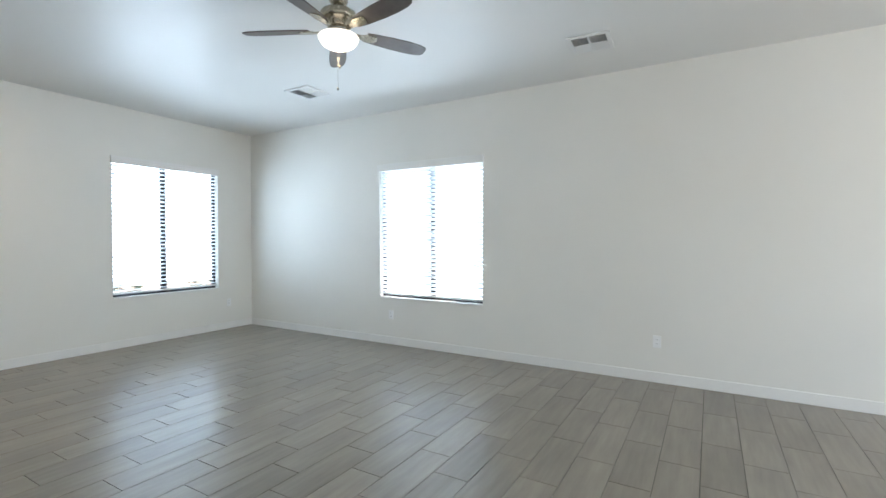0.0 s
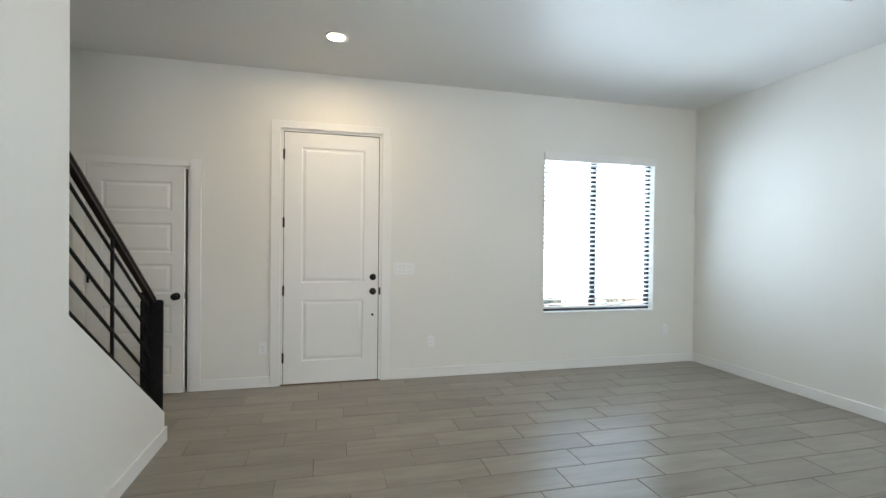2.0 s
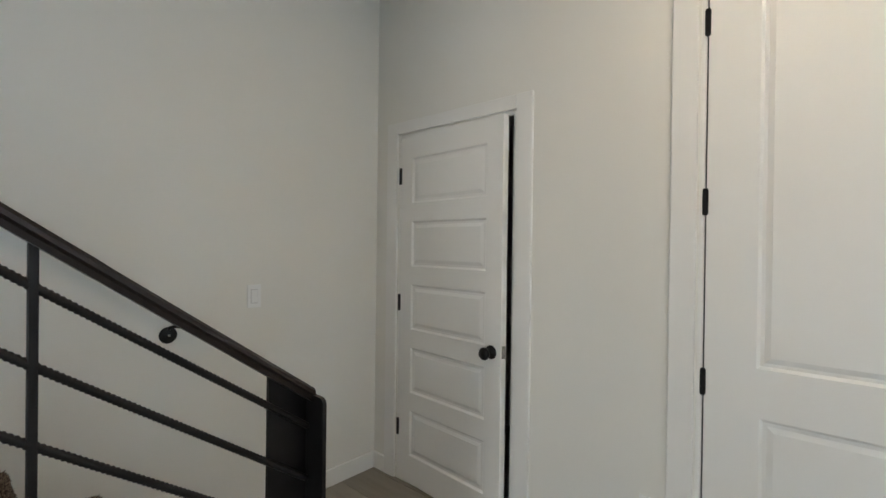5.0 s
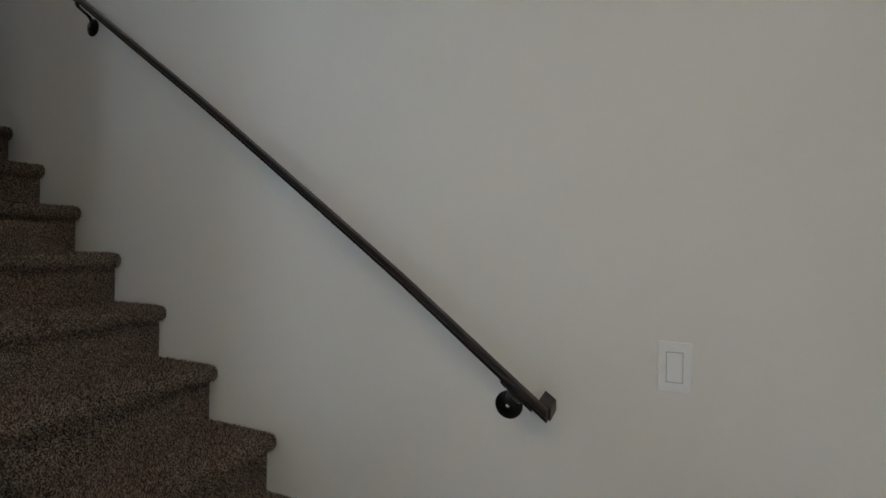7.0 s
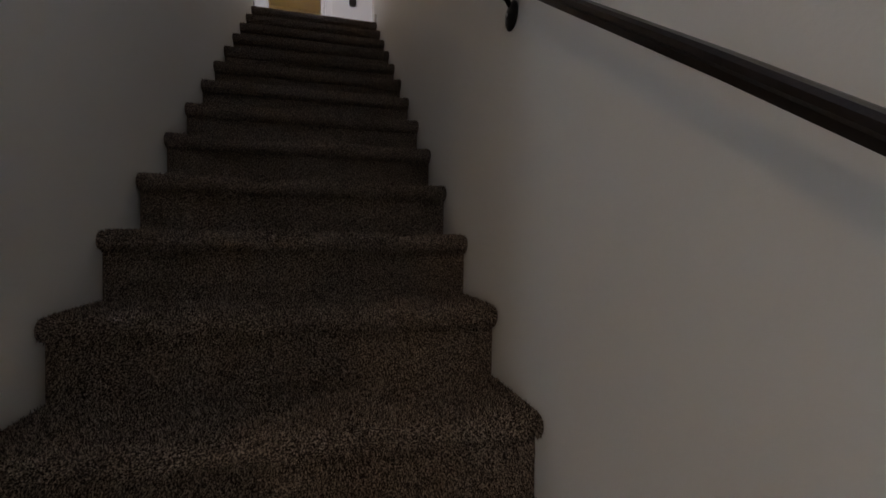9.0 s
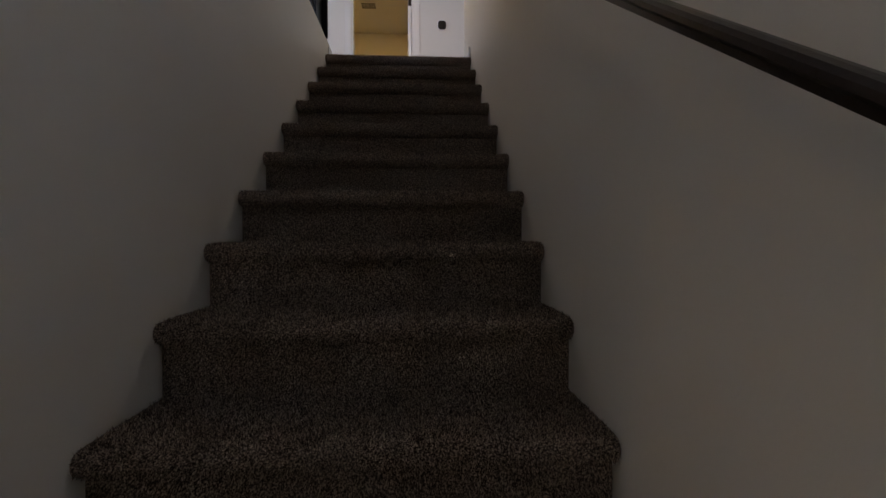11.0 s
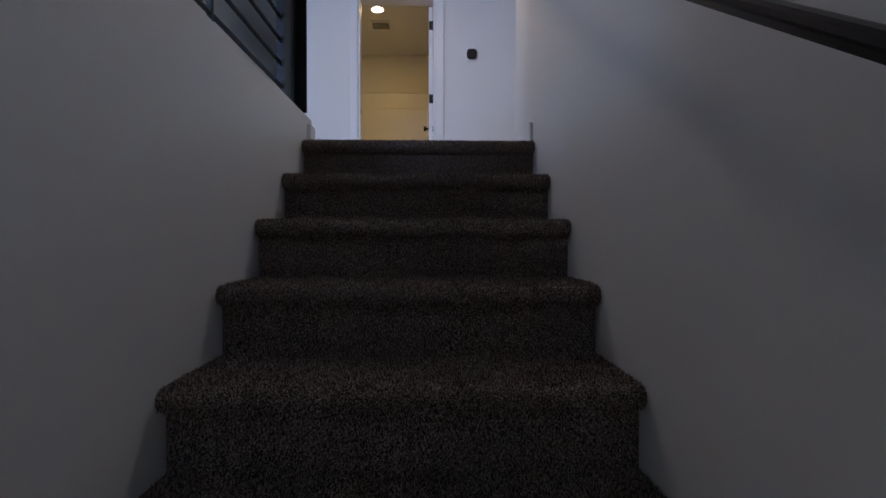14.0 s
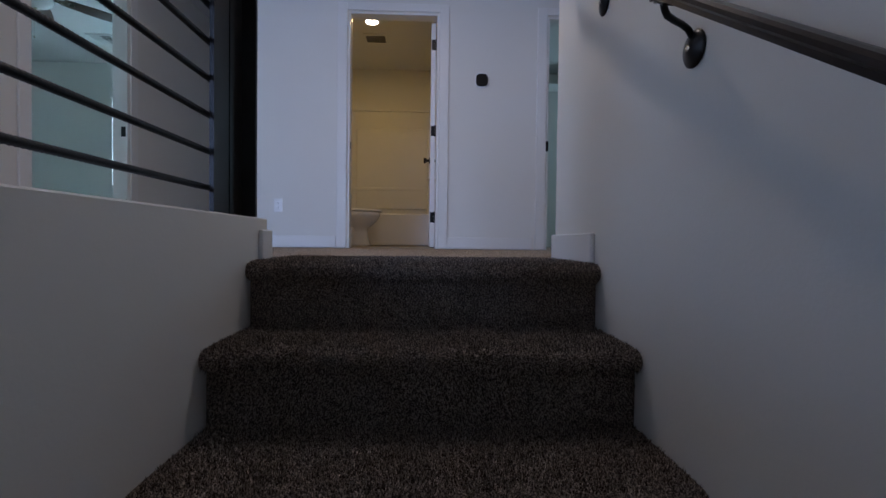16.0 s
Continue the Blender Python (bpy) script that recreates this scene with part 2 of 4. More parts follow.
def prism(points, axis, a, b, bevel=0.0, seg=2):
    """A polygon swept along an axis from a to b."""
    bm = bmesh.new()
    place = {"x": lambda u, v, s: (s, u, v), "y": lambda u, v, s: (u, s, v), "z": lambda u, v, s: (u, v, s)}[axis]
    lo = [bm.verts.new(place(u, v, a)) for u, v in points]
    hi = [bm.verts.new(place(u, v, b)) for u, v in points]
    bm.faces.new(lo)
    bm.faces.new(hi[::-1])
    n = len(points)
    for i in range(n):
        bm.faces.new((lo[i], hi[i], hi[(i + 1) % n], lo[(i + 1) % n]))
    bmesh.ops.recalc_face_normals(bm, faces=bm.faces)
    if bevel:
        bmesh.ops.bevel(bm, geom=list(bm.edges), offset=bevel, segments=seg, affect="EDGES", profile=0.5)
    return bm


def lathe(profile, n=32, smooth=True, caps=True):
    bm = bmesh.new()
    rings = []
    for r, z in profile:
        rings.append([bm.verts.new((r * math.cos(2 * math.pi * i / n), r * math.sin(2 * math.pi * i / n), z)) for i in range(n)])
    for a, b in zip(rings, rings[1:]):
        for i in range(n):
            bm.faces.new((a[i], a[(i + 1) % n], b[(i + 1) % n], b[i]))
    for ring in (rings[0], rings[-1]):
        if caps and profile[0 if ring is rings[0] else -1][0] > 1e-4:
            bm.faces.new(ring)
    bmesh.ops.remove_doubles(bm, verts=bm.verts, dist=1e-5)
    bmesh.ops.recalc_face_normals(bm, faces=bm.faces)
    for f in bm.faces:
        f.smooth = smooth
    return bm


def tube(points, r, n=10, flat=1.0):
    """A round bar through the points."""
    bm = bmesh.new()
    pts = [Vector(p) for p in points]
    rings = []
    for i, p in enumerate(pts):
        d = (pts[min(i + 1, len(pts) - 1)] - pts[max(i - 1, 0)]).normalized()
        up = Vector((0, 0, 1)) if abs(d.z) < 0.95 else Vector((0, 1, 0))
        s = d.cross(up).normalized()
        u = s.cross(d)
        rings.append([bm.verts.new(p + r * (math.cos(2 * math.pi * k / n) * s + flat * math.sin(2 * math.pi * k / n) * u)) for k in range(n)])
    for a, b in zip(rings, rings[1:]):
        for k in range(n):
            f = bm.faces.new((a[k], a[(k + 1) % n], b[(k + 1) % n], b[k]))
            f.smooth = True
    bm.faces.new(rings[0])
    bm.faces.new(rings[-1])
    bmesh.ops.recalc_face_normals(bm, faces=bm.faces)
    return bm


def moved(bm, m):
    bmesh.ops.transform(bm, matrix=m, verts=bm.verts)
    return bm


def wall(name, axis, at, span, z0, z1, openings=(), label="off-white painted plaster wall", mat=None):
    """A wall between the planes at[0] and at[1] across axis, along span, with openings (s0, s1, z0, z1)."""
    bm = bmesh.new()

    def piece(s0, s1, a, b):
        if s1 - s0 > 1e-4 and b - a > 1e-4:
            if axis == "x":
                box(bm, at[0], at[1], s0, s1, a, b)
            else:
                box(bm, s0, s1, at[0], at[1], a, b)
    cuts = sorted({span[0], span[1], *[o[0] for o in openings], *[o[1] for o in openings]})
    for s0, s1 in zip(cuts, cuts[1:]):
        z = z0
        for o in sorted((o for o in openings if o[0] <= s0 and o[1] >= s1), key=lambda o: o[2]):
            piece(s0, s1, z, o[2])
            z = o[3]
        piece(s0, s1, z, z1)
    bmesh.ops.remove_doubles(bm, verts=bm.verts, dist=1e-5)
    return solid(name, bm, mat or WALL, label, "wall")


# ---------------------------------------------------------------- ground floor shell
WIN1 = (4.557, 5.963, 0.622, 2.362)
WIN2 = (2.605, 4.110, 0.596, 2.300)
ENTRY = (1.813, 2.764, 0.0, 2.462)
CLOSET = (0.205, 1.024, 0.0, 2.052)
# The upper opening is assumed and unseen, cut for the loft lamp.
wall("wall_front", "x", (-0.15, 0.0), (-0.15, Y2 + 0.15), -0.12, UC + 0.1, [WIN1, ENTRY, CLOSET, (3.5, 5.7, ZT + 0.8, ZT + 2.2)], "off-white painted wall with entry door and window")
# The upper opening is unseen, cut only for the loft fill lamp.
wall("wall_side", "y", (Y2, Y2 + 0.15), (0.0, XE), -0.12, UC + 0.1, [WIN2, (4.7, 6.5, ZT + 0.8, ZT + 2.2)], "off-white painted long wall with a window")
# The ground-floor opening is assumed, cut for the rear lamp.
wall("wall_rear", "x", (XE, XE + 0.15), (-2.8, Y2 + 0.15), -0.12, UC + 0.1, [(3.83, 4.87, ZT + 0.767, ZT + 2.02), (2.7, 5.3, 0.0, 2.3)], "off-white painted rear wall")
wall("wall_stair_side", "y", (-0.15, 0.0), (0.0, 6.535), -0.12, UC + 0.1, [], "off-white painted wall beside the stairs")
HX0, HX1, HZ0, HZ1 = 1.114, 2.305, 0.202, 1.049
# Upper part to UC is unseen, added to block loft light from the stairs.
solid("wall_stair_inner", prism([(HX0, 0.0), (XE, 0.0), (XE, H + 0.05), (6.228, H + 0.05), (6.228, CURB), (UX, CURB), (UX, UC), (HX1, UC), (HX1, HZ1), (HX0, HZ0)], "y", W, WO, 0.004, 1), WALL, "off-white stair wall with a sloping half wall", "wall")
solid("floor", boxes((-0.15, XE, -0.15, Y2 + 0.15, -0.12, -0.006)), GROUT, "grey-brown grout bed under the floor tiles", "floor")
solid("ceiling", boxes((0.0, XE, WO, Y2, H, H + 0.05), (0.0, 1.55, 0.0, WO, H, H + 0.05)), CEIL, "satin off-white painted ceiling", "ceiling")
solid("floor_upper", boxes((0.0, XE, WO, Y2, H + 0.05, ZT - 0.012), (0.0, 1.55, 0.0, WO, H + 0.05, ZT - 0.012), (X1 + 18 * RUN + 0.07, XE, -2.65, WO - 0.116, H - 0.2, ZT - 0.012)), WALL, "floor structure of the upper storey", "floor")
solid("carpet_upper", boxes((0.0, XB + 0.05, WO, Y2, ZT - 0.012, ZT - 0.004), (X1 + 18 * RUN + 0.2, XB + 0.06, -2.65, WO, ZT - 0.012, ZT - 0.004), (XB + 0.05, XE, 2.05, Y2, ZT - 0.012, ZT - 0.004), (XB + 0.06, XE, -2.65, -0.25, ZT - 0.012, ZT - 0.004)), CARPET, "speckled brown carpet on the upper floor", "carpet")
solid("bath_floor", boxes((XB + 0.06, XE, -0.1, 1.9, ZT - 0.012, ZT - 0.003)), WOODF, "brown vinyl bathroom floor", "floor")
solid("ceiling_upper", boxes((-0.15, XE + 0.15, -2.8, Y2 + 0.15, UC, UC + 0.1)), CEIL, "off-white painted ceiling upstairs", "ceiling")
# upstairs partitions
BD = (0.437, 1.224, ZT - 0.012, ZT + 2.05)
RD = (-1.31, -0.52, ZT - 0.012, ZT + 2.05)
wall("wall_bath", "x", (XB, XB + 0.12), (-2.65, 2.05), ZT - 0.012, UC, [BD, RD], "white painted upstairs wall with bathroom doorway")
wall("wall_hall_left", "y", (2.92, 3.04), (7.345, XE), ZT - 0.012, UC, [(7.54, 8.455, ZT - 0.012, ZT + 2.05)], "off-white wall with an open bedroom doorway")
wall("wall_loft", "x", (7.345, 7.465), (3.04, Y2), ZT - 0.012, UC, [], "off-white wall facing the loft")
wall("wall_bath_left", "y", (1.90, 2.05), (XB + 0.12, XE), ZT - 0.012, UC, [], "off-white bathroom side wall")
wall("wall_bath_right", "y", (-0.25, -0.10), (XB + 0.12, XE), ZT - 0.012, UC, [], "off-white wall between bathroom and side room")
wall("wall_hall_turn", "x", (6.385, 6.535), (-2.65, -0.15), H - 0.2, UC, [], "off-white wall at the turn of the hall")
wall("wall_hall_end", "y", (-2.8, -2.65), (6.385, XE), H - 0.2, UC, [], "off-white wall closing the upstairs hall")


# ---------------------------------------------------------------- trim
def strip(name, pts, label):
    bm = bmesh.new()
    for b in pts:
        box(bm, *b, bevel=0.003)
    return solid(name, bm, TRIM, label, "baseboard")


BH, BT = 0.100, 0.014
strip("baseboard", [(0.0, BT, 1.121, 1.716, 0, BH), (0.0, BT, 2.861, Y2, 0, BH), (BT, XE, Y2 - BT, Y2, 0, BH), (HX0 + 0.002, XE, WO, WO + BT, 0, BH),
                    (HX0 - BT, HX0, W - 0.01, WO + BT, 0, BH), (BT, X1 + 0.02, 0.0, BT, 0, BH), (0.0, BT, 0.0, 0.108, 0, BH), (XE - BT, XE, WO + BT, Y2 - BT, 0, BH)], "white painted wooden baseboard")
strip("baseboard_upper", [(6.10, 6.549, 0.0, BT, ZT, ZT + BH), (6.535, 6.535 + BT, -2.6, 0.0, ZT, ZT + BH), (6.15, 6.228 + BT, W - BT, W, ZT, ZT + BH), (6.228, 6.228 + BT, W, WO, ZT, ZT + BH),
                          (XB - BT, XB, 1.32, 2.05, ZT, ZT + BH), (XB - BT, XB, -0.40, 0.352, ZT, ZT + BH), (8.56, XE, 2.906, 2.92, ZT, ZT + BH)], "white painted baseboard upstairs")


def casing(name, axis, face, out, s0, s1, z0, z1, width=0.095, thick=0.016):
    """A flat door casing on the wall face, standing out by out * thick."""
    a, b = sorted((face, face + out * thick))
    bm = bmesh.new()
    for q in ((s0 - width, s0 - 0.006, z0, z1 + width * 0.8), (s1 + 0.006, s1 + width, z0, z1 + width * 0.8), (s0 - 0.006, s1 + 0.006, z1 + 0.006, z1 + width * 0.8)):
        if axis == "x":
            box(bm, a, b, *q, bevel=0.003)
        else:
            box(bm, q[0], q[1], a, b, q[2], q[3], bevel=0.003)
    return solid(name, bm, TRIM, "flat white painted door casing", "trim")


def jamb(name, axis, at, s0, s1, z0, z1, t=0.018):
    bm = bmesh.new()
    stop = (at[0] + at[1]) / 2
    for q in ((s0, s0 + t, z0, z1), (s1 - t, s1, z0, z1), (s0 + t, s1 - t, z1 - t, z1)):
        if axis == "x":
            box(bm, at[0], at[1], *q, bevel=0.002)
        else:
            box(bm, q[0], q[1], at[0], at[1], q[2], q[3], bevel=0.002)
    return solid(name, bm, TRIM, "white painted door jamb", "trim")


casing("casing_entry", "x", 0.0, 1, *ENTRY[:2], 0.0, ENTRY[3])
casing("casing_closet", "x", 0.0, 1, *CLOSET[:2], 0.0, CLOSET[3])
casing("casing_bath", "x", XB, -1, *BD[:2], ZT, BD[3], 0.09)
casing("casing_side_room", "x", XB, -1, *RD[:2], ZT, RD[3], 0.09)
casing("casing_bedroom", "y", 2.92, -1, 7.54, 8.455, ZT, ZT + 2.05, 0.09)
jamb("jamb_entry", "x", (-0.148, -0.002), *ENTRY[:2], 0.0, ENTRY[3])
jamb("jamb_closet", "x", (-0.148, -0.002), *CLOSET[:2], 0.0, CLOSET[3])
jamb("jamb_bath", "x", (XB + 0.002, XB + 0.118), *BD[:2], ZT - 0.01, BD[3])
jamb("jamb_side_room", "x", (XB + 0.002, XB + 0.118), *RD[:2], ZT - 0.01, RD[3])
jamb("jamb_bedroom", "y", (2.922, 3.038), 7.54, 8.455, ZT - 0.01, ZT + 2.05)
solid("closet_shell", boxes((-1.2, -1.15, -0.15, 1.4, -0.2, 2.6), (-1.15, -0.15, -0.2, -0.15, -0.2, 2.6), (-1.15, -0.15, 1.35, 1.4, -0.2, 2.6), (-1.15, -0.15, -0.15, 1.35, -0.12, -0.004), (-1.2, -0.15, -0.2, 1.4, 2.6, 2.65)), WALL, "unlit closet behind the door", "wall")


# ---------------------------------------------------------------- doors
def panel_slab(w, h, t, panels, both=True):
    """A moulded door slab: x across 0..w, z 0..h, faces at y = 0 and y = t."""
    bm = bmesh.new()
    xs = sorted({0, w, *[p[0] for p in panels], *[p[1] for p in panels]})
    zs = sorted({0, h, *[p[2] for p in panels], *[p[3] for p in panels]})
    rings = ((0, 0), (0.010, 0.009), (0.022, 0.009), (0.040, 0.003))
    for side, sgn in ((0.0, 1), (t, -1)):
        for x0, x1 in zip(xs, xs[1:]):
            for z0, z1 in zip(zs, zs[1:]):
                mx, mz = (x0 + x1) / 2, (z0 + z1) / 2
                if any(p[0] < mx < p[1] and p[2] < mz < p[3] for p in panels):
                    continue
                bm.faces.new([bm.verts.new((x, side, z)) for x, z in ((x0, z0), (x1, z0), (x1, z1), (x0, z1))])
        for p in panels:
            loops = []
            for o, d in rings:
                loops.append([bm.verts.new((x, side + sgn * d, z)) for x, z in ((p[0] + o, p[2] + o), (p[1] - o, p[2] + o), (p[1] - o, p[3] - o), (p[0] + o, p[3] - o))])
            for a, b in zip(loops, loops[1:]):
                for i in range(4):
                    bm.faces.new((a[i], a[(i + 1) % 4], b[(i + 1) % 4], b[i]))
            bm.faces.new(loops[-1])
    for q in (((0, 0), (0, h)), ((w, 0), (w, h)), ((0, 0), (w, 0)), ((0, h), (w, h))):
        (a, b), (c, d) = q
        bm.faces.new([bm.verts.new(v) for v in ((a, 0, b), (c, 0, d), (c, t, d), (a, t, b))])
    bmesh.ops.remove_doubles(bm, verts=bm.verts, dist=1e-5)
    bmesh.ops.recalc_face_normals(bm, faces=bm.faces)
    return bm


def knob_bm():
    return lathe([(0.0, 0.0), (0.033, 0.0), (0.034, 0.004), (0.030, 0.009), (0.014, 0.012), (0.012, 0.030), (0.020, 0.036), (0.029, 0.046), (0.031, 0.056), (0.026, 0.064), (0.0, 0.067)], 28)


def hinge(parent, x, y, z):
    bm = bmesh.new()
    box(bm, x - 0.010, x + 0.009, y - 0.012, y, z - 0.046, z + 0.046, bevel=0.003)
    for k in (-0.046, 0.046):
        box(bm, x - 0.0085, x + 0.0075, y - 0.0135, y + 0.001, z + k - 0.003, z + k + 0.003, bevel=0.002)
    part("hinge", bm, BLACK, parent, "black steel hinge")


def door(name, m, w, h, panels, knob_x, knobs, hinges, label):
    """Slab with its hinge edge on the local z axis; local -y faces the viewer."""
    d = thing(name, m, label, "door", kind="structure")
    s = part("slab", panel_slab(w, h, 0.040, panels), DOOR, d)
    s.location = (0, 0, 0)
    for kind, z in knobs:
        k = part(kind, moved(knob_bm() if kind == "knob" else lathe([(0, 0), (0.032, 0), (0.033, 0.006), (0.029, 0.014), (0.014, 0.017), (0.012, 0.026), (0, 0.027)] if kind == "deadbolt" else [(0, 0), (0.012, 0), (0.012, 0.004), (0, 0.006)], 24), pose(knob_x, 0, z, 90, 0, 0)), BLACK, d, "black metal " + kind)
    if hinges:
        for z in hinges:
            hinge(d, -0.003, 0.004, z)
    return d


def rows_of_panels(n, w, h, x, bottom, top, gap):
    hh = (h - bottom - top - gap * (n - 1)) / n
    return [(x, w - x, bottom + i * (hh + gap), bottom + i * (hh + gap) + hh) for i in range(n)]


# local x runs along +y in the world, local -y faces +x
door("door_entry", pose(-0.004, 1.8375, 0.012, 0, 0, 90), 0.901, 2.424, [(0.158, 0.762, 0.975, 2.285), (0.168, 0.752, 0.215, 0.805)], 0.848, (("deadbolt", 1.028), ("knob", 0.886), ("door_viewer", 0.65)), (0.255, 0.90, 1.556, 2.21), "closed tall white two-panel entry door")
cd = door("door_closet", pose(0.004, 0.226, 0.012, 0, 0, 90 - 4.6), 0.769, 2.018, rows_of_panels(5, 0.769, 2.018, 0.10, 0.16, 0.125, 0.105), 0.711, (("knob", 0.870),), (0.305, 1.045, 1.795), "white five-panel closet door standing ajar")
part("latch_plate", boxes((0.769, 0.7705, 0.008, 0.032, 0.845, 0.905)), STEEL, cd, "steel latch plate")
# Dark strips stand in for the shade in the gap round the entry slab.
solid("door_gap_shade", boxes((-0.044, -0.012, 1.8312, 1.8372, 0.012, 2.4438), (-0.044, -0.012, 2.7388, 2.7458, 0.012, 2.4438), (-0.044, -0.012, 1.8372, 2.7388, 2.4365, 2.4438)), SLOT, "dark strip for the shade in the entry door gap", "trim")
solid("threshold", boxes((-0.14, 0.006, 1.813, 2.764, -0.004, 0.012), bevel=0.003), THRESH, "bronze door threshold", "threshold")
bd = door("door_bath", pose(XB + 0.124, 0.462, ZT + 0.01, 0, 0, 0), 0.74, 2.015, rows_of_panels(5, 0.74, 2.015, 0.10, 0.16, 0.125, 0.105), 0.68, (("knob", 0.90),), (0.27, 1.05, 1.82), "white five-panel bathroom door standing wide open")
for z in (0.27, 1.05, 1.82):
    part("hinge_leaf", boxes((-0.0028, -0.0002, 0.0045, 0.036, z - 0.046, z + 0.046)), BLACK, bd, "black steel hinge leaf")
bed_door = door("door_bedroom", pose(7.57, 3.044, ZT + 0.01, 0, 0, 100), 0.82, 2.015, rows_of_panels(5, 0.72, 2.015, 0.10, 0.16, 0.125, 0.105), 0.66, (("knob", 0.90),), (), "white five-panel bedroom door standing open")
part("knob", moved(knob_bm(), pose(0.68, 0.04, 0.90, -90, 0, 0)), BLACK, bd, "black metal knob")
for nm, b in (("strike_entry", (-0.003, 0.0008, 2.7466, 2.762, 0.862, 0.934)), ("strike_bath", (XB + 0.03, XB + 0.06, 1.2045, 1.2062, ZT + 0.87, ZT + 0.93)), ("strike_bedroom", (8.4353, 8.4372, 2.935, 2.97, ZT + 0.87, ZT + 0.95)), ("strike_side_room", (XB - 0.004, XB + 0.055, -0.5395, -0.517, ZT + 0.87, ZT + 0.96))):
    tagged(new("strike_plate", mesh_of("strike_plate", boxes(b), BLACK)), "black steel strike plate on the jamb", "strike plate")


# ---------------------------------------------------------------- stairs
def step_mesh(tufts, top=False):
    """One carpeted step: nosing at x = 0, tread top at z = 0, riser below."""
    depth = RUN + 0.05 if not top else 0.50
    prof = [(0.040, -RISE - 0.002), (0.040, -0.056), (0.024, -0.050)]
    for k in range(9):
        a = radians(250 - k * 20)
        prof.append((0.024 + 0.024 * math.cos(a), -0.024 + 0.024 * math.sin(a)))
    prof += [(0.06, 0.001), (depth, 0.0), (depth, -RISE - 0.002 if not top else -0.01)]
    if top:
        prof += [(0.26, -0.01), (0.26, -RISE - 0.002)]
    bm = prism(prof, "y", 0.003, W - 0.003)
    me = mesh_of("step", bm, CARPET)
    rng = np.random.default_rng(7)
    # pile: short leaning tufts over riser, nosing and tread
    path = np.array(prof[:-3] if top else prof[:-1])
    seg = np.diff(path, axis=0)
    ln = np.hypot(seg[:, 0], seg[:, 1])
    cum = np.concatenate([[0], np.cumsum(ln)])
    s = rng.random(tufts) * cum[-1]
    i = np.clip(np.searchsorted(cum, s) - 1, 0, len(ln) - 1)
    f = ((s - cum[i]) / ln[i])[:, None]
    p = path[i] + seg[i] * f
    nrm = np.stack([-seg[i][:, 1], seg[i][:, 0]], 1) / ln[i][:, None]
    y = 0.006 + rng.random(tufts) * (W - 0.012)
    lump = 0.5 + 0.5 * np.sin(y * 9.0 + s * 5.0) * np.sin(y * 23.0 + 1.7)
    hgt = 0.0045 + 0.004 * rng.random(tufts) + 0.002 * lump
    base = np.stack([p[:, 0], y, p[:, 1]], 1)
    n3 = np.stack([nrm[:, 0], np.zeros(tufts), nrm[:, 1]], 1)
    riser = i < 2
    hgt = np.where(riser, 0.70, 0.85) * hgt * np.where(i == 1, 0.3, 1.0)
    lean = rng.normal(0, 0.42, (tufts, 3))
    lean[:, 2] -= np.where(i == 0, 1.3, 0.0)
    tip = base + (n3 + lean * 0.8) * hgt[:, None]
    t1 = np.stack([seg[i][:, 0] / ln[i], np.zeros(tufts), seg[i][:, 1] / ln[i]], 1)
    t2 = np.tile([0.0, 1.0, 0.0], (tufts, 1))
    ang = rng.random(tufts) * 6.28
    r = 0.0014 + 0.0011 * rng.random(tufts)
    ring = [base - n3 * 0.001 + r[:, None] * (np.cos(ang + k * 2.094)[:, None] * t1 + np.sin(ang + k * 2.094)[:, None] * t2) for k in range(3)]
    verts = np.stack([*ring, tip], 1).reshape(-1, 3)
    o = np.arange(tufts)[:, None] * 4
    tri = np.concatenate([o + np.array(q) for q in ((0, 1, 3), (1, 2, 3), (2, 0, 3))], 0)
    n0 = len(me.vertices)
    allv = [tuple(v.co) for v in me.vertices] + [tuple(v) for v in verts.tolist()]
    allf = [tuple(q.vertices) for q in me.polygons] + [tuple(q) for q in (tri + n0).tolist()]
    out = bpy.data.meshes.new("step")
    out.from_pydata(allv, [], allf)
    out.materials.append(CARPET)
    return out


stairs = thing("staircase", (0, 0, 0), "straight staircase covered in speckled brown carpet", "staircase")
STEP, LANDING = step_mesh(46000), step_mesh(64000, True)
for k in range(NSTEP):
    s = new("step", LANDING if k == NSTEP - 1 else STEP)
    s.parent = stairs
    s.location = (X1 + k * RUN, 0, (k + 1) * RISE)
part("carriage", prism([(X1 + 0.06, 0.0), (X1 + 0.06, RISE - 0.06), (X1 + RUN + 0.2, RISE - 0.02), (X1 + 18 * RUN + 0.05, ZT - RISE - 0.25), (X1 + 18 * RUN + 0.02, ZT - 0.7), (X1 + 0.9, 0.0)], "y", 0.02, W - 0.02), WALL, stairs)


# ---------------------------------------------------------------- handrail on the wall
def rail_profile(w, h):
    """A moulded rail section, across and up."""
    return [(-0.30 * w, -h / 2), (-0.34 * w, -0.16 * h), (-0.5 * w, 0.02 * h), (-0.5 * w, 0.28 * h), (-0.36 * w, 0.46 * h), (0, h / 2), (0.36 * w, 0.46 * h), (0.5 * w, 0.28 * h), (0.5 * w, 0.02 * h), (0.34 * w, -0.16 * h), (0.30 * w, -h / 2)]


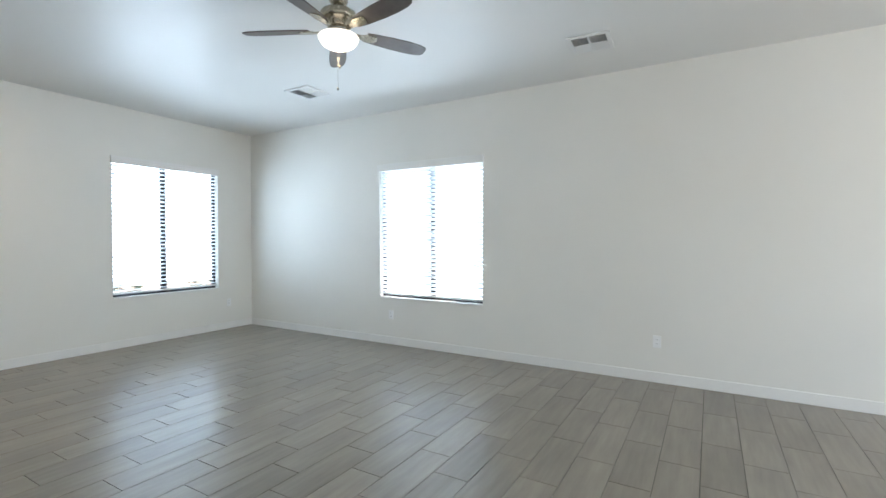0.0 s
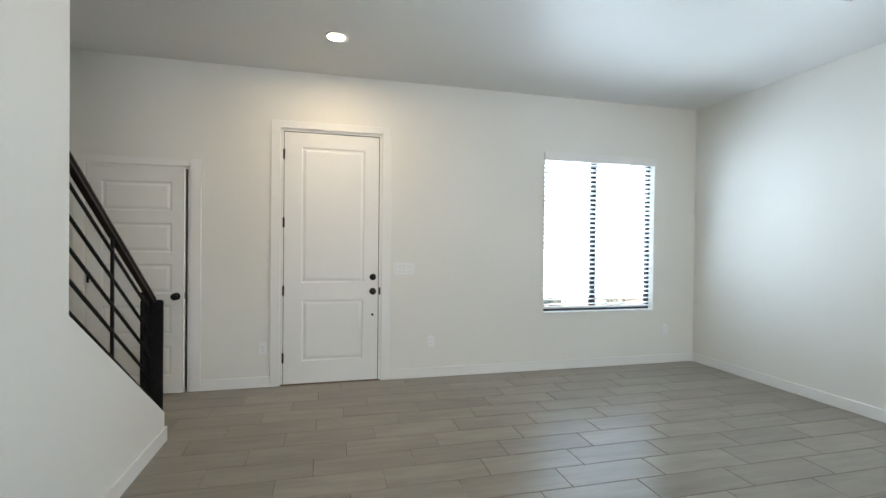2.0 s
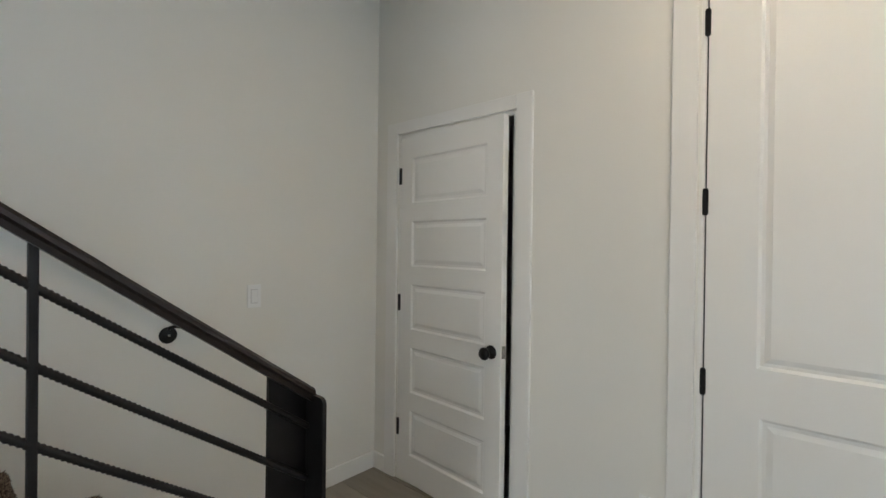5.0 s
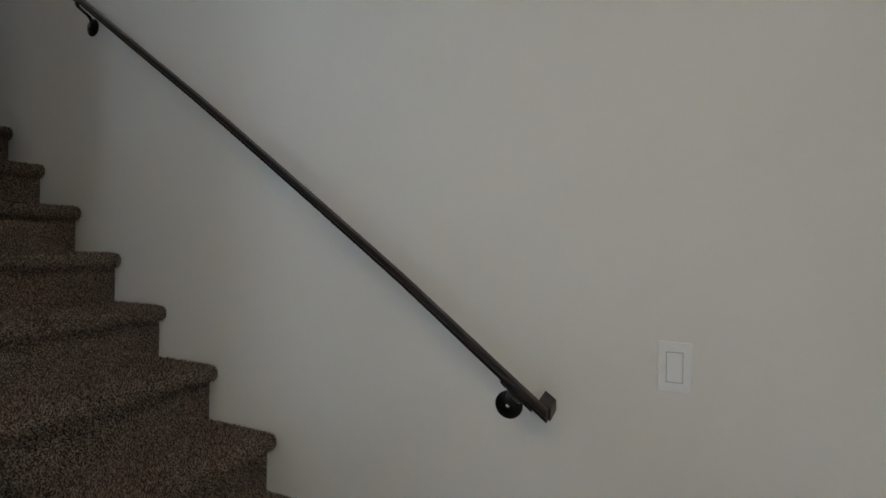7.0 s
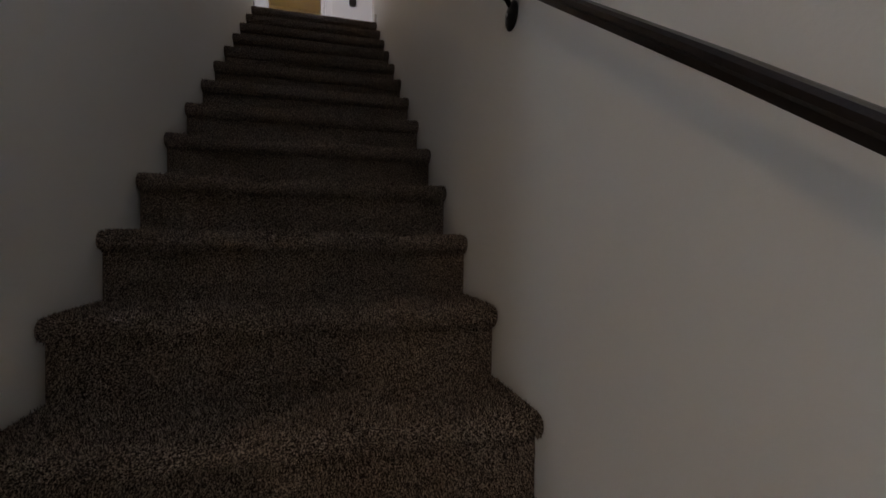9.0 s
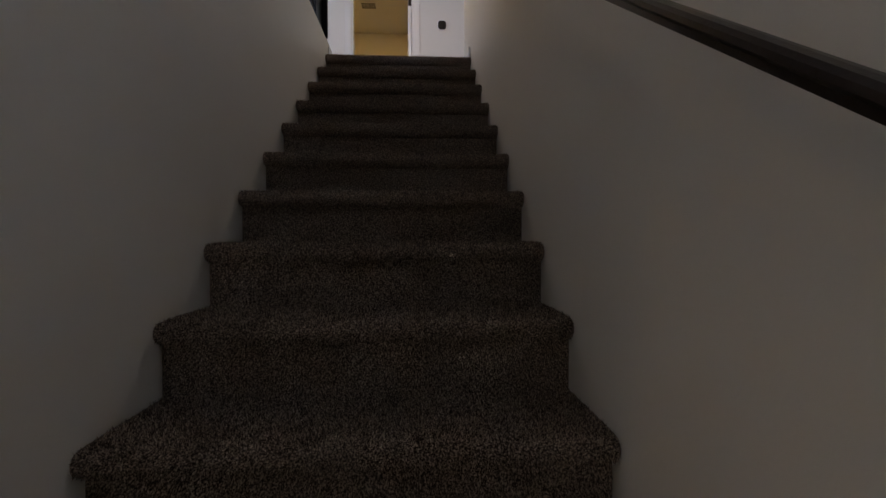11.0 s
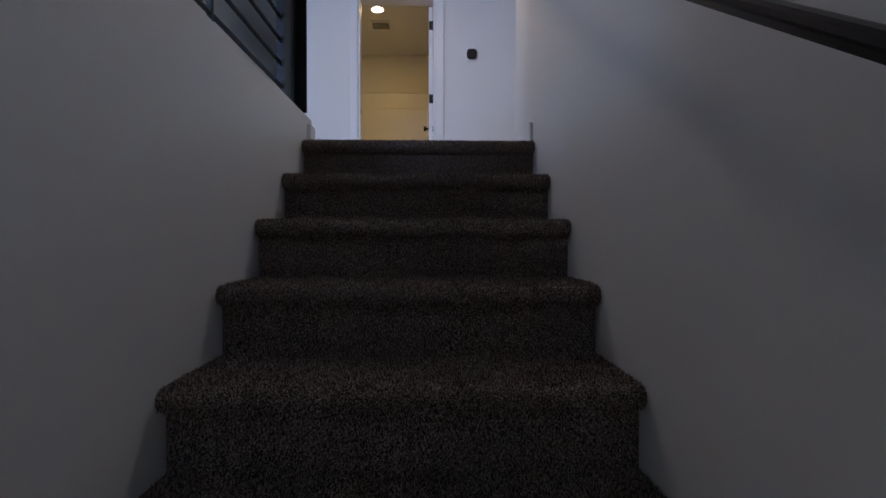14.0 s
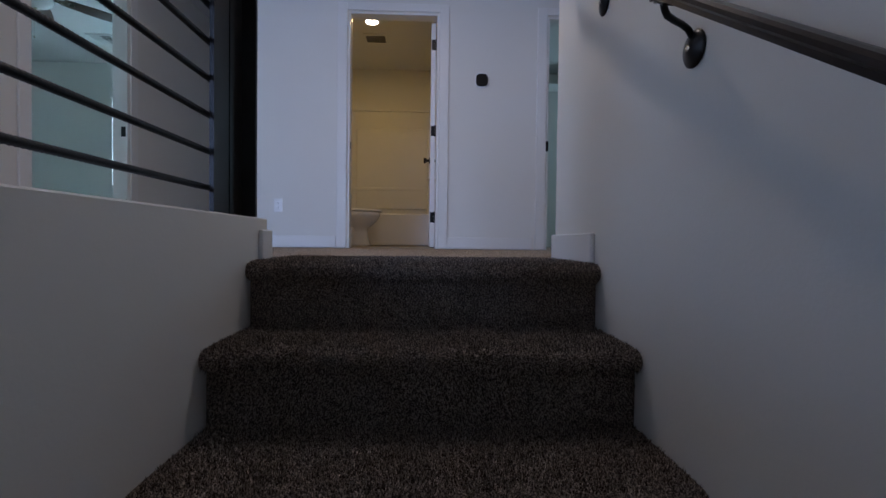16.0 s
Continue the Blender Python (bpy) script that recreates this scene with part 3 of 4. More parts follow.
def sloped_rail(x0, z0, x1, z1, y, prof):
    bm = bmesh.new()
    a = [bm.verts.new((x0, y + u, z0 + v)) for u, v in prof]
    b = [bm.verts.new((x1, y + u, z1 + v)) for u, v in prof]
    bm.faces.new(a)
    bm.faces.new(b[::-1])
    for i in range(len(prof)):
        f = bm.faces.new((a[i], b[i], b[(i + 1) % len(prof)], a[(i + 1) % len(prof)]))
    bmesh.ops.recalc_face_normals(bm, faces=bm.faces)
    return bm


BOW = ((1.04, -0.022), (1.18, -0.013), (1.43, 0.006), (1.75, 0.014), (2.2, 0.021), (2.7, 0.012), (4.1, 0.006), (5.2, -0.003), (6.4, -0.010))


def rail_z(x):
    """The rail's middle: a slope with the slight bow of a long bar between brackets."""
    return 1.1136 + 0.7112 * (x - 1.18) + float(np.interp(x, [k[0] for k in BOW], [k[1] for k in BOW]))


RY = 0.097
R0, R1 = 1.062, 6.36
handrail = thing("handrail", (1.04, 0, 1.0), "dark bronze metal handrail on wall brackets", "handrail")
inv = Matrix.Translation((-1.04, 0, -1.0))


def long_rail(prof, n=40):
    bm = bmesh.new()
    rings = []
    for i in range(n + 1):
        x = R0 + (R1 - R0) * i / n
        rings.append([bm.verts.new((x, RY + u, rail_z(x) + v)) for u, v in prof])
    bm.faces.new(rings[0])
    bm.faces.new(rings[-1][::-1])
    for p, q in zip(rings, rings[1:]):
        for k in range(len(prof)):
            bm.faces.new((p[k], q[k], q[(k + 1) % len(prof)], p[(k + 1) % len(prof)]))
    bmesh.ops.recalc_face_normals(bm, faces=bm.faces)
    return bm


part("rail", moved(long_rail(rail_profile(0.032, 0.029)), inv), RAILM, handrail)
for rx, nm in ((R0, "rail_end"), (R1, "rail_end")):
    e = 0.014 if rx == R0 else -0.014
    x0, x1 = sorted((rx - e * 0.4, rx + e * 1.6))
    zc = rail_z(rx)
    part(nm, moved(prism([(x0, zc - 0.018), (x1, zc - 0.018 + 0.7 * (x1 - x0)), (x1, zc + 0.012 + 0.7 * (x1 - x0)), (x0, zc + 0.012)], "y", 0.004, RY - 0.012, 0.003, 2), inv), RAILM, handrail, "short return to the wall")
for bx, bz in ((1.179, 0.989), (2.986, 2.297), (4.234, 3.175), (5.581, 4.121), (6.05, 4.452)):
    ax = bx - 0.062
    rz = rail_z(ax)
    lv = bz + 0.040
    b = part("bracket", moved(tube([(bx, 0.006, bz + 0.022), (bx - 0.004, 0.018, bz + 0.036), (bx - 0.014, 0.036, lv), (bx - 0.032, 0.062, lv - 0.001), (bx - 0.046, 0.082, lv), (bx - 0.054, RY - 0.006, lv + 0.006), (bx - 0.058, RY - 0.001, lv + 0.016), (ax, RY, rz - 0.017)], 0.0066, 12), inv), BLACK, handrail)
    part("rosette", moved(moved(lathe([(0, 0.014), (0.008, 0.014), (0.016, 0.011), (0.032, 0.0065), (0.0365, 0.003), (0.0365, 0.0), (0, 0)], 32), pose(bx, 0.001, bz, -90, 0, 0)), inv), BLACK, b)
    part("screw", moved(moved(lathe([(0, 0.0165), (0.005, 0.0165), (0.006, 0.0135), (0, 0.0135)], 12), pose(bx, 0.001, bz, -90, 0, 0)), inv), STEEL, b)
    s0, s1 = ax - 0.020, ax + 0.056
    part("saddle", moved(prism([(s0, rail_z(s0) - 0.0205), (s1, rail_z(s1) - 0.0205), (s1, rail_z(s1) - 0.0155), (s0, rail_z(s0) - 0.0155)], "y", RY - 0.013, RY + 0.013, 0.001, 1), inv), BLACK, b)
    for sx in (ax + 0.030, ax + 0.046):
        part("saddle_screw", moved(moved(lathe([(0, -0.0055), (0.003, -0.005), (0.0042, -0.002), (0.0042, 0.0), (0, 0.0)], 12), pose(sx, RY, rail_z(sx) - 0.0205, 0, -35, 0)), inv), STEEL, b)


# ---------------------------------------------------------------- railings
def plate_round(w, h, t, r=0.018):
    """An upright plate: width across y about 0, height z, thickness x, top corners rounded."""
    pts = [(-w / 2, 0), (w / 2, 0)]
    for cx, a0 in ((w / 2 - r, 0), (-w / 2 + r, 90)):
        for k in range(5):
            a = radians(a0 + k * 22.5)
            pts.append((cx + r * math.cos(a), h - r + r * math.sin(a)))
    return prism(pts, "x", -t / 2, t / 2)


RLY = 1.110


def ribbed(a, b, r=0.0085, pitch=0.011):
    """A bar with close ribs round it, like reinforcing steel."""
    a, b = Vector(a), Vector(b)
    n = int((b - a).length / pitch)
    d = (b - a).normalized()
    s = d.cross(Vector((0, 0, 1))).normalized()
    u = s.cross(d)
    bm = bmesh.new()
    prev = None
    for i in range(2 * n + 1):
        rr = r * (1.16 if i % 2 else 0.90)
        p = a + (b - a) * (i / (2 * n))
        ring = [bm.verts.new(p + rr * (math.cos(2 * math.pi * k / 8) * s + math.sin(2 * math.pi * k / 8) * u)) for k in range(8)]
        if prev:
            for k in range(8):
                bm.faces.new((prev[k], prev[(k + 1) % 8], ring[(k + 1) % 8], ring[k])).smooth = True
        prev = ring
    return bm


def bar_z(x, i):
    return 1.084 + 0.1455 * i + 0.733 * (x - 2.237)


low = thing("stair_railing", (1.12, RLY, 0.2), "dark iron stair railing with sloping bars and plate newel", "railing")
linv = Matrix.Translation((-1.12, -RLY, -0.2))


def cap_z(x):
    return 1.003 + 0.737 * (x - 1.177)


part("top_rail", moved(sloped_rail(1.172, cap_z(1.172) - 0.02, HX1 + 0.002, cap_z(HX1) - 0.02, RLY, rail_profile(0.052, 0.042)), linv), RAILM, low)
for i in range(5):
    part("bar", moved(ribbed((1.180, RLY, bar_z(1.180, i)), (HX1 + 0.002, RLY, bar_z(HX1, i))), linv), IRON, low)
part("baluster", moved(boxes((1.744, 1.760, RLY - 0.008, RLY + 0.008, bar_z(1.752, 0) - 0.01, cap_z(1.752) - 0.035), bevel=0.002), linv), IRON, low)
part("newel_flange", moved(plate_round(0.136, 0.745, 0.012), linv @ pose(1.172, RLY, 0.235)), IRON, low)
part("newel_web", moved(prism([(1.178, 0.240), (1.288, 0.318), (1.288, cap_z(1.288) - 0.04), (1.178, cap_z(1.178) - 0.04)], "y", RLY - 0.026, RLY - 0.014), linv), IRON, low)

up = thing("landing_railing", (6.2, RLY, CURB), "dark iron landing railing with level bars on a low wall", "railing")
uinv = Matrix.Translation((-6.2, -RLY, -CURB))
for i in range(9):
    part("bar", moved(ribbed((UX - 0.002, RLY, ZT + 0.206 + 0.097 * i), (6.09, RLY, ZT + 0.206 + 0.097 * i), 0.0074), uinv), IRON, up)
part("top_rail", moved(sloped_rail(UX - 0.002, ZT + 1.09, 6.10, ZT + 1.09, RLY, rail_profile(0.056, 0.046)), uinv), RAILM, up)
for bx in (5.33,):
    part("baluster", moved(boxes((bx - 0.008, bx + 0.008, RLY - 0.008, RLY + 0.008, CURB + 0.045, ZT + 1.07), bevel=0.002), uinv), IRON, up)
part("newel_flange", moved(plate_round(0.136, 0.96, 0.012), uinv @ pose(6.10, RLY, CURB)), IRON, up)
part("newel_web", moved(boxes((5.917, 6.006, RLY - 0.026, RLY - 0.014, CURB, ZT + 1.07), (6.014, 6.094, RLY - 0.026, RLY - 0.014, CURB, ZT + 1.07)), uinv), IRON, up)


# ---------------------------------------------------------------- windows with blinds
def window(name, m, w, z0, z1, slats, label, tilt=12, shift=0.0):
    """Local x across the opening from 0, y into the wall (outwards), z up from the floor."""
    win = thing(name, m, label, "window", kind="structure")
    fr = bmesh.new()
    o0, o1, t = 0.075, 0.125, 0.040
    mid = w / 2 + shift
    for b in ((0, t, o0, o1, z0, z1), (w - t, w, o0, o1, z0, z1), (t, w - t, o0, o1, z0, z0 + t), (t, w - t, o0, o1, z1 - t, z1), (mid - 0.032, mid + 0.032, o0 - 0.008, o1 - 0.01, z0 + t, z1 - t)):
        box(fr, *b, bevel=0.003)
    part("window_frame", fr, FRAME, win, "dark bronze sliding window frame")
    for a, b in ((t, mid - 0.032), (mid + 0.032, w - t)):
        g = part("pane", boxes((a, b, 0.095, 0.099, z0 + t, z1 - t)), GLASS, win)
        g.visible_shadow = False
    part("window_sill", boxes((0.0, w, -0.012, 0.074, z0, z0 + 0.016), bevel=0.003), TRIM, win, "white painted sill")
    blind = thing("window_blind", m, "white horizontal slat blind lowered over the window", "blind", "window blinds")
    part("valance", boxes((-0.012, w + 0.012, -0.030, -0.018, z1 - 0.050, z1 + 0.040), (-0.012, 0.0, -0.018, 0.0, z1 - 0.050, z1 + 0.040), (w, w + 0.012, -0.018, 0.0, z1 - 0.050, z1 + 0.040), bevel=0.002), TRIM, blind)
    part("headrail", boxes((0.008, w - 0.008, 0.008, 0.050, z1 - 0.045, z1 - 0.004)), TRIM, blind)
    zs = np.linspace(z1 - 0.075, z0 + 0.10, slats)
    sm = bpy.data.meshes.new("slat")
    pts = [(-0.024, 0.0), (-0.012, 0.0022), (0.0, 0.003), (0.012, 0.0022), (0.024, 0.0), (0.024, -0.0026), (0.0, 0.0002), (-0.024, -0.0026)]
    bm = prism(pts, "x", 0.012, w - 0.012)
    bm.to_mesh(sm)
    bm.free()
    sm.materials.append(SLAT)
    for z in zs:
        s = new("slat", sm)
        s.parent = blind
        s.matrix_basis = pose(0, 0.032, z, tilt, 0, 0)
    part("bottom_rail", boxes((0.012, w - 0.012, 0.010, 0.056, z0 + 0.052, z0 + 0.070), bevel=0.004), TRIM, blind)
    for cx in (0.16, w / 2, w - 0.16):
        part("ladder_cord", boxes((cx - 0.0012, cx + 0.0012, 0.008, 0.0095, z0 + 0.06, z1 - 0.04), (cx - 0.0012, cx + 0.0012, 0.055, 0.0565, z0 + 0.06, z1 - 0.04)), SLAT, blind)
    return win


window("window_1", pose(0.0, WIN1[0], 0.0, 0, 0, 90), WIN1[1] - WIN1[0], WIN1[2], WIN1[3], 31, "dark-framed sliding window beside the entry door", -22, -0.05)
window("window_2", pose(WIN2[0], Y2, 0.0, 0, 0, 0), WIN2[1] - WIN2[0], WIN2[2], WIN2[3], 31, "dark-framed sliding window in the long wall", -48, 0.03)
window("window_3", pose(XE, 4.87, ZT, 0, 0, -90), 1.04, 0.767, 2.02, 24, "bright bedroom window upstairs")


# ---------------------------------------------------------------- ceiling fan
def ceiling_fan(at, turn, blade_mat, light, drop=0.0):
    fan = thing("ceiling_fan", pose(*at, 0, 0, turn), "five-blade ceiling fan with brushed nickel motor and glass light bowl", "ceiling fan")
    part("canopy", lathe([(0.0, 0.0), (0.065, 0.0), (0.065, -0.015), (0.05, -0.045), (0.018, -0.06), (0, -0.06)]), NICKEL, fan)
    part("downrod", lathe([(0.0125, -0.055), (0.0125, -0.115 - drop), (0, -0.115 - drop)], 16), NICKEL, fan)
    z = -0.10 - drop
    part("motor_housing", lathe([(0.0, z), (0.04, z), (0.055, z - 0.012), (0.075, z - 0.018), (0.118, z - 0.030), (0.125, z - 0.045), (0.125, z - 0.075), (0.112, z - 0.09), (0.085, z - 0.10), (0.08, z - 0.125), (0.07, z - 0.135), (0, z - 0.135)]), NICKEL, fan)
    part("switch_housing", lathe([(0, z - 0.13), (0.062, z - 0.13), (0.066, z - 0.15), (0.060, z - 0.178), (0.10, z - 0.185), (0.104, z - 0.196), (0, z - 0.196)]), NICKEL, fan)
    bowl = part("light_bowl", lathe([(0.134, z - 0.192), (0.138, z - 0.198), (0.134, z - 0.215), (0.112, z - 0.246), (0.070, z - 0.268), (0.02, z - 0.278), (0, z - 0.279)]), BOWL if light else CERAM, fan, "frosted white glass bowl")
    part("finial", lathe([(0, z - 0.277), (0.012, z - 0.279), (0.014, z - 0.287), (0.006, z - 0.295), (0, z - 0.299)], 16), NICKEL, fan)
    for cx, ln in ((0.012, 0.10), (-0.010, 0.245)):
        c = part("pull_chain", tube([(cx, 0, z - 0.278), (cx, 0, z - 0.30 - ln)], 0.0010, 6), NICKEL, fan)
        part("pull_knob", moved(lathe([(0, 0.012), (0.007, 0.006), (0.008, -0.006), (0, -0.014)], 14), Matrix.Translation((cx, 0, z - 0.30 - ln))), NICKEL, c)
    for k in range(5):
        rot = pose(0, 0, z - 0.150, 0, 0, 72 * k) @ pose(0, 0, 0, -13, 0, 0)
        outline = []
        for u, hw in ((0.20, 0.048), (0.26, 0.056), (0.40, 0.066), (0.52, 0.068), (0.61, 0.062), (0.66, 0.048), (0.675, 0.030)):
            outline.append((u, hw))
        pts = outline + [(u, -v) for u, v in outline[::-1]]
        blade = part("blade", moved(prism(pts, "z", -0.004, 0.004, 0.0015, 1), rot), blade_mat, fan, "dark wood blade")
        part("blade_iron", moved(prism([(0.09, 0.018), (0.16, 0.022), (0.20, 0.040), (0.27, 0.034), (0.285, 0.0), (0.27, -0.034), (0.20, -0.040), (0.16, -0.022), (0.09, -0.018)], "z", -0.011, -0.0045, 0.001, 1), rot), NICKEL, blade)
    return fan


ceiling_fan((4.15, 4.14, H), -10, BLADE, True, -0.034)
ceiling_fan((9.0, 4.095, UC), -40, BLADE2, False, -0.07)


# ---------------------------------------------------------------- vents, lights, plates
def vent(at, turn, kind, label, lx=0.36, ly=0.36):
    v = thing("ceiling_vent", pose(*at, 0, 0, turn), label, "vent", "ceiling vents")
    part("backing", boxes((-lx / 2 + 0.03, lx / 2 - 0.03, -ly / 2 + 0.03, ly / 2 - 0.03, -0.004, 0.0)), DUCT, v)
    part("frame", boxes((-lx / 2, lx / 2, -ly / 2, -ly / 2 + 0.035, -0.012, 0), (-lx / 2, lx / 2, ly / 2 - 0.035, ly / 2, -0.012, 0), (-lx / 2, -lx / 2 + 0.035, -ly / 2 + 0.035, ly / 2 - 0.035, -0.012, 0), (lx / 2 - 0.035, lx / 2, -ly / 2 + 0.035, ly / 2 - 0.035, -0.012, 0), bevel=0.003), VENT, v)

    def slats(x0, x1, y0, y1, along, lean):
        n = int(((y1 - y0) if along == "x" else (x1 - x0)) / 0.022)
        for i in range(n):
            if along == "x":
                s = part("slat", boxes((x0, x1, -0.009, 0.009, -0.001, 0.001)), VENT, v)
                s.matrix_basis = pose(0, y0 + (i + 0.5) * (y1 - y0) / n, -0.010, lean, 0, 0)
            else:
                s = part("slat", boxes((-0.009, 0.009, y0, y1, -0.001, 0.001)), VENT, v)
                s.matrix_basis = pose(x0 + (i + 0.5) * (x1 - x0) / n, 0, -0.010, 0, lean, 0)
    a, b = lx / 2 - 0.035, ly / 2 - 0.035
    if kind == "four":
        slats(-a, 0, -b, 0, "x", 40)
        slats(0.004, a, -b, 0, "y", -40)
        slats(-a, 0, 0.004, b, "y", 40)
        slats(0.004, a, 0.004, b, "x", -40)
    else:
        part("divider", boxes((-0.008, 0.008, -b, b, -0.013, -0.002), (-a, -0.008, -0.008, 0.008, -0.013, -0.002), (0.008, a, -0.008, 0.008, -0.013, -0.002)), VENT, v)
        for x0, x1 in ((-a, -0.008), (0.008, a)):
            slats(x0, x1, -b, -0.008, "x", 42)
            slats(x0, x1, 0.008, b, "x", -42)
    return v


vent((2.455, 5.45, H), 0, "four", "square white four-way ceiling air vent")
vent((5.49, 5.73, H), 3, "two", "white louvred ceiling air vent", 0.34, 0.36)
vent((10.38, 4.42, UC), 0, "four", "square white bedroom ceiling air vent", 0.30, 0.30)


def downlight(at, lens, label, r=0.075):
    d = thing("recessed_light", pose(*at), label, "recessed light", "recessed lights")
    part("trim_ring", lathe([(r, 0.0), (r + 0.02, 0.0), (r + 0.02, -0.004), (r + 0.004, -0.008), (r - 0.004, -0.004)], 40, caps=False), TRIM, d)
    part("lens", lathe([(0, -0.0035), (r - 0.003, -0.0035), (r - 0.003, -0.001), (0, -0.001)], 40), lens, d, "glowing warm lens")


downlight((0.85, 2.30, H), GLOW, "lit round recessed ceiling light near the entry door")
downlight((9.74, 1.15, UC), GLOWB, "lit round recessed light in the bathroom ceiling")
# Fixture for the added, unseen hall lamp.
downlight((6.7, 0.55, UC), GLOW, "lit round recessed light added out of view over the upstairs hall")


def plate(kind, m, gangs, label):
    """Wall plate: local x across, z up, -y out of the wall."""
    w = 0.070 + 0.046 * (gangs - 1)
    h = 0.115
    p = thing("light_switch" if kind == "switch" else "wall_outlet", m, label, "light switch" if kind == "switch" else "outlet", "wall plates")
    part("cover_plate", prism([(-w / 2, -h / 2), (w / 2, -h / 2), (w / 2, h / 2), (-w / 2, h / 2)], "y", -0.0065, 0.0, 0.002, 2), PLATE, p)
    for g in range(gangs):
        cx = (g - (gangs - 1) / 2) * 0.046
        if kind == "switch":
            b = part("rocker", boxes((cx - 0.016, cx + 0.016, -0.0095, -0.005, -0.033, 0.033), bevel=0.0015), PLATE, p)
            # Grey rim drawn for the shade in the gap round the rocker.
            part("rocker_gap_shade", boxes((cx - 0.0178, cx + 0.0178, -0.0066, -0.0062, -0.0352, 0.0352)), GAP_SHADE, p)
            for z in (-0.047, 0.047):
                part("screw", moved(lathe([(0, 0.0012), (0.003, 0.0012), (0.0034, 0), (0, 0)], 12), pose(cx, -0.006, z, 90, 0, 0)), PLATE, p)
        else:
            for z in (-0.0195, 0.0195):
                s = part("socket", boxes((cx - 0.0165, cx + 0.0165, -0.0082, -0.0055, z - 0.0145, z + 0.0145), bevel=0.0015), PLATE, p)
                for dx in (-0.0064, 0.0064):
                    part("slot", boxes((cx + dx - 0.0012, cx + dx + 0.0012, -0.0085, -0.0080, z - 0.003, z + 0.006)), SLOT, s)
    return p


plate("switch", pose(0.0, 3.000, 1.122, 0, 0, 90), 4, "white four-gang light switch beside the entry door")
plate("switch", pose(0.794, 0.0, 1.132, 0, 0, 180), 1, "white single rocker light switch by the stairs")
for y, z in ((1.654, 0.364), (3.290, 0.368), (6.13, 0.40)):
    plate("outlet", pose(0.0, y, z, 0, 0, 90), 1, "white wall outlet above the baseboard")
for x, z in ((5.945, 0.39), (2.795, 0.385)):
    plate("outlet", pose(x, Y2, z, 0, 0, 0), 1, "white wall outlet in the long wall")
plate("outlet", pose(XB, 1.818, ZT + 0.36, 0, 0, -90), 1, "white wall outlet beside the bathroom doorway")
plate("switch", pose(7.345, 3.33, ZT + 1.13, 0, 0, -90), 2, "white double light switch on the loft wall")

th = thing("thermostat", pose(XB, 0.058, ZT + 1.478, 0, 0, -90), "black rounded-square thermostat on a white plate", "thermostat")


def rounded(w, h, r, n=6):
    out = []
    for cx, cz, a0 in ((w / 2 - r, h / 2 - r, 0), (-w / 2 + r, h / 2 - r, 90), (-w / 2 + r, -h / 2 + r, 180), (w / 2 - r, -h / 2 + r, 270)):
        for k in range(n + 1):
            a = radians(a0 + 90 * k / n)
            out.append((cx + r * math.cos(a), cz + r * math.sin(a)))
    return out


part("back_plate", prism(rounded(0.125, 0.125, 0.035), "y", -0.006, 0.0), PLATE, th, "white trim plate")
part("face", prism(rounded(0.104, 0.104, 0.034), "y", -0.028, -0.006, 0.003, 2), BLACK, th, "glossy black face")

# ---------------------------------------------------------------- bathroom
tub = thing("bathtub", (10.42, 0.3, ZT), "white acrylic tub with moulded wall surround", "bathtub")
part("apron", boxes((0.0, 0.06, 0.0, 1.58, 0.0, 0.40), bevel=0.012), ACRYL, tub)
part("basin", boxes((0.06, 0.12, 0.0, 1.58, 0.30, 0.40), (0.62, 0.72, 0.0, 1.58, 0.30, 0.40), (0.12, 0.62, 0.0, 0.10, 0.05, 0.40), (0.12, 0.62, 1.48, 1.58, 0.05, 0.40), (0.06, 0.72, 0.0, 1.58, 0.0, 0.05)), ACRYL, tub)
part("surround_back", boxes((0.70, 0.725, 0.0, 1.58, 0.40, 1.86), bevel=0.008), ACRYL, tub)
part("moulded_panel", boxes((0.685, 0.70, 0.22, 1.22, 0.50, 1.62), bevel=0.006), ACRYL, tub)
part("ledge", boxes((0.677, 0.684, 0.242, 1.338, 0.76, 0.80), bevel=0.003), ACRYL, tub)
part("surround_top", boxes((0.688, 0.725, 0.0, 1.58, 1.86, 1.885), bevel=0.006), ACRYL, tub, "glossy moulded top edge")
for y in (0.0, 1.34):
    for z in (0.90, 1.16):
        part("shelf", boxes((0.56, 0.70, y + 0.002, y + 0.238, z, z + 0.03), bevel=0.01), ACRYL, tub)
    part("corner_column", boxes((0.62, 0.70, y + 0.004, y + 0.236, 0.40, 1.60), bevel=0.02), ACRYL, tub)
part("surround_side", boxes((0.0, 0.70, -0.02, 0.0, 0.40, 1.86), (0.0, 0.70, 1.58, 1.60, 0.40, 1.86)), ACRYL, tub)

toilet = thing("toilet", pose(9.95, 1.90, ZT, 0, 0, 180), "white ceramic toilet with closed lid", "toilet")


def oval(bm_profile, cy, ry_scale):
    bm = lathe(bm_profile, 32)
    for v in bm.verts:
        v.co.y = cy + v.co.y * ry_scale
    return bm


part("bowl", oval([(0.0, 0.0), (0.095, 0.0), (0.095, 0.02), (0.082, 0.06), (0.070, 0.15), (0.074, 0.20), (0.110, 0.238), (0.150, 0.285), (0.172, 0.335), (0.18, 0.385), (0, 0.385)], 0.60, 1.35), CERAM, toilet)
part("lid", oval([(0.0, 0.387), (0.185, 0.387), (0.19, 0.40), (0.182, 0.415), (0.0, 0.422)], 0.61, 1.35), CERAM, toilet)
part("tank", boxes((-0.20, 0.20, 0.02, 0.20, 0.38, 0.72), bevel=0.02), CERAM, toilet)
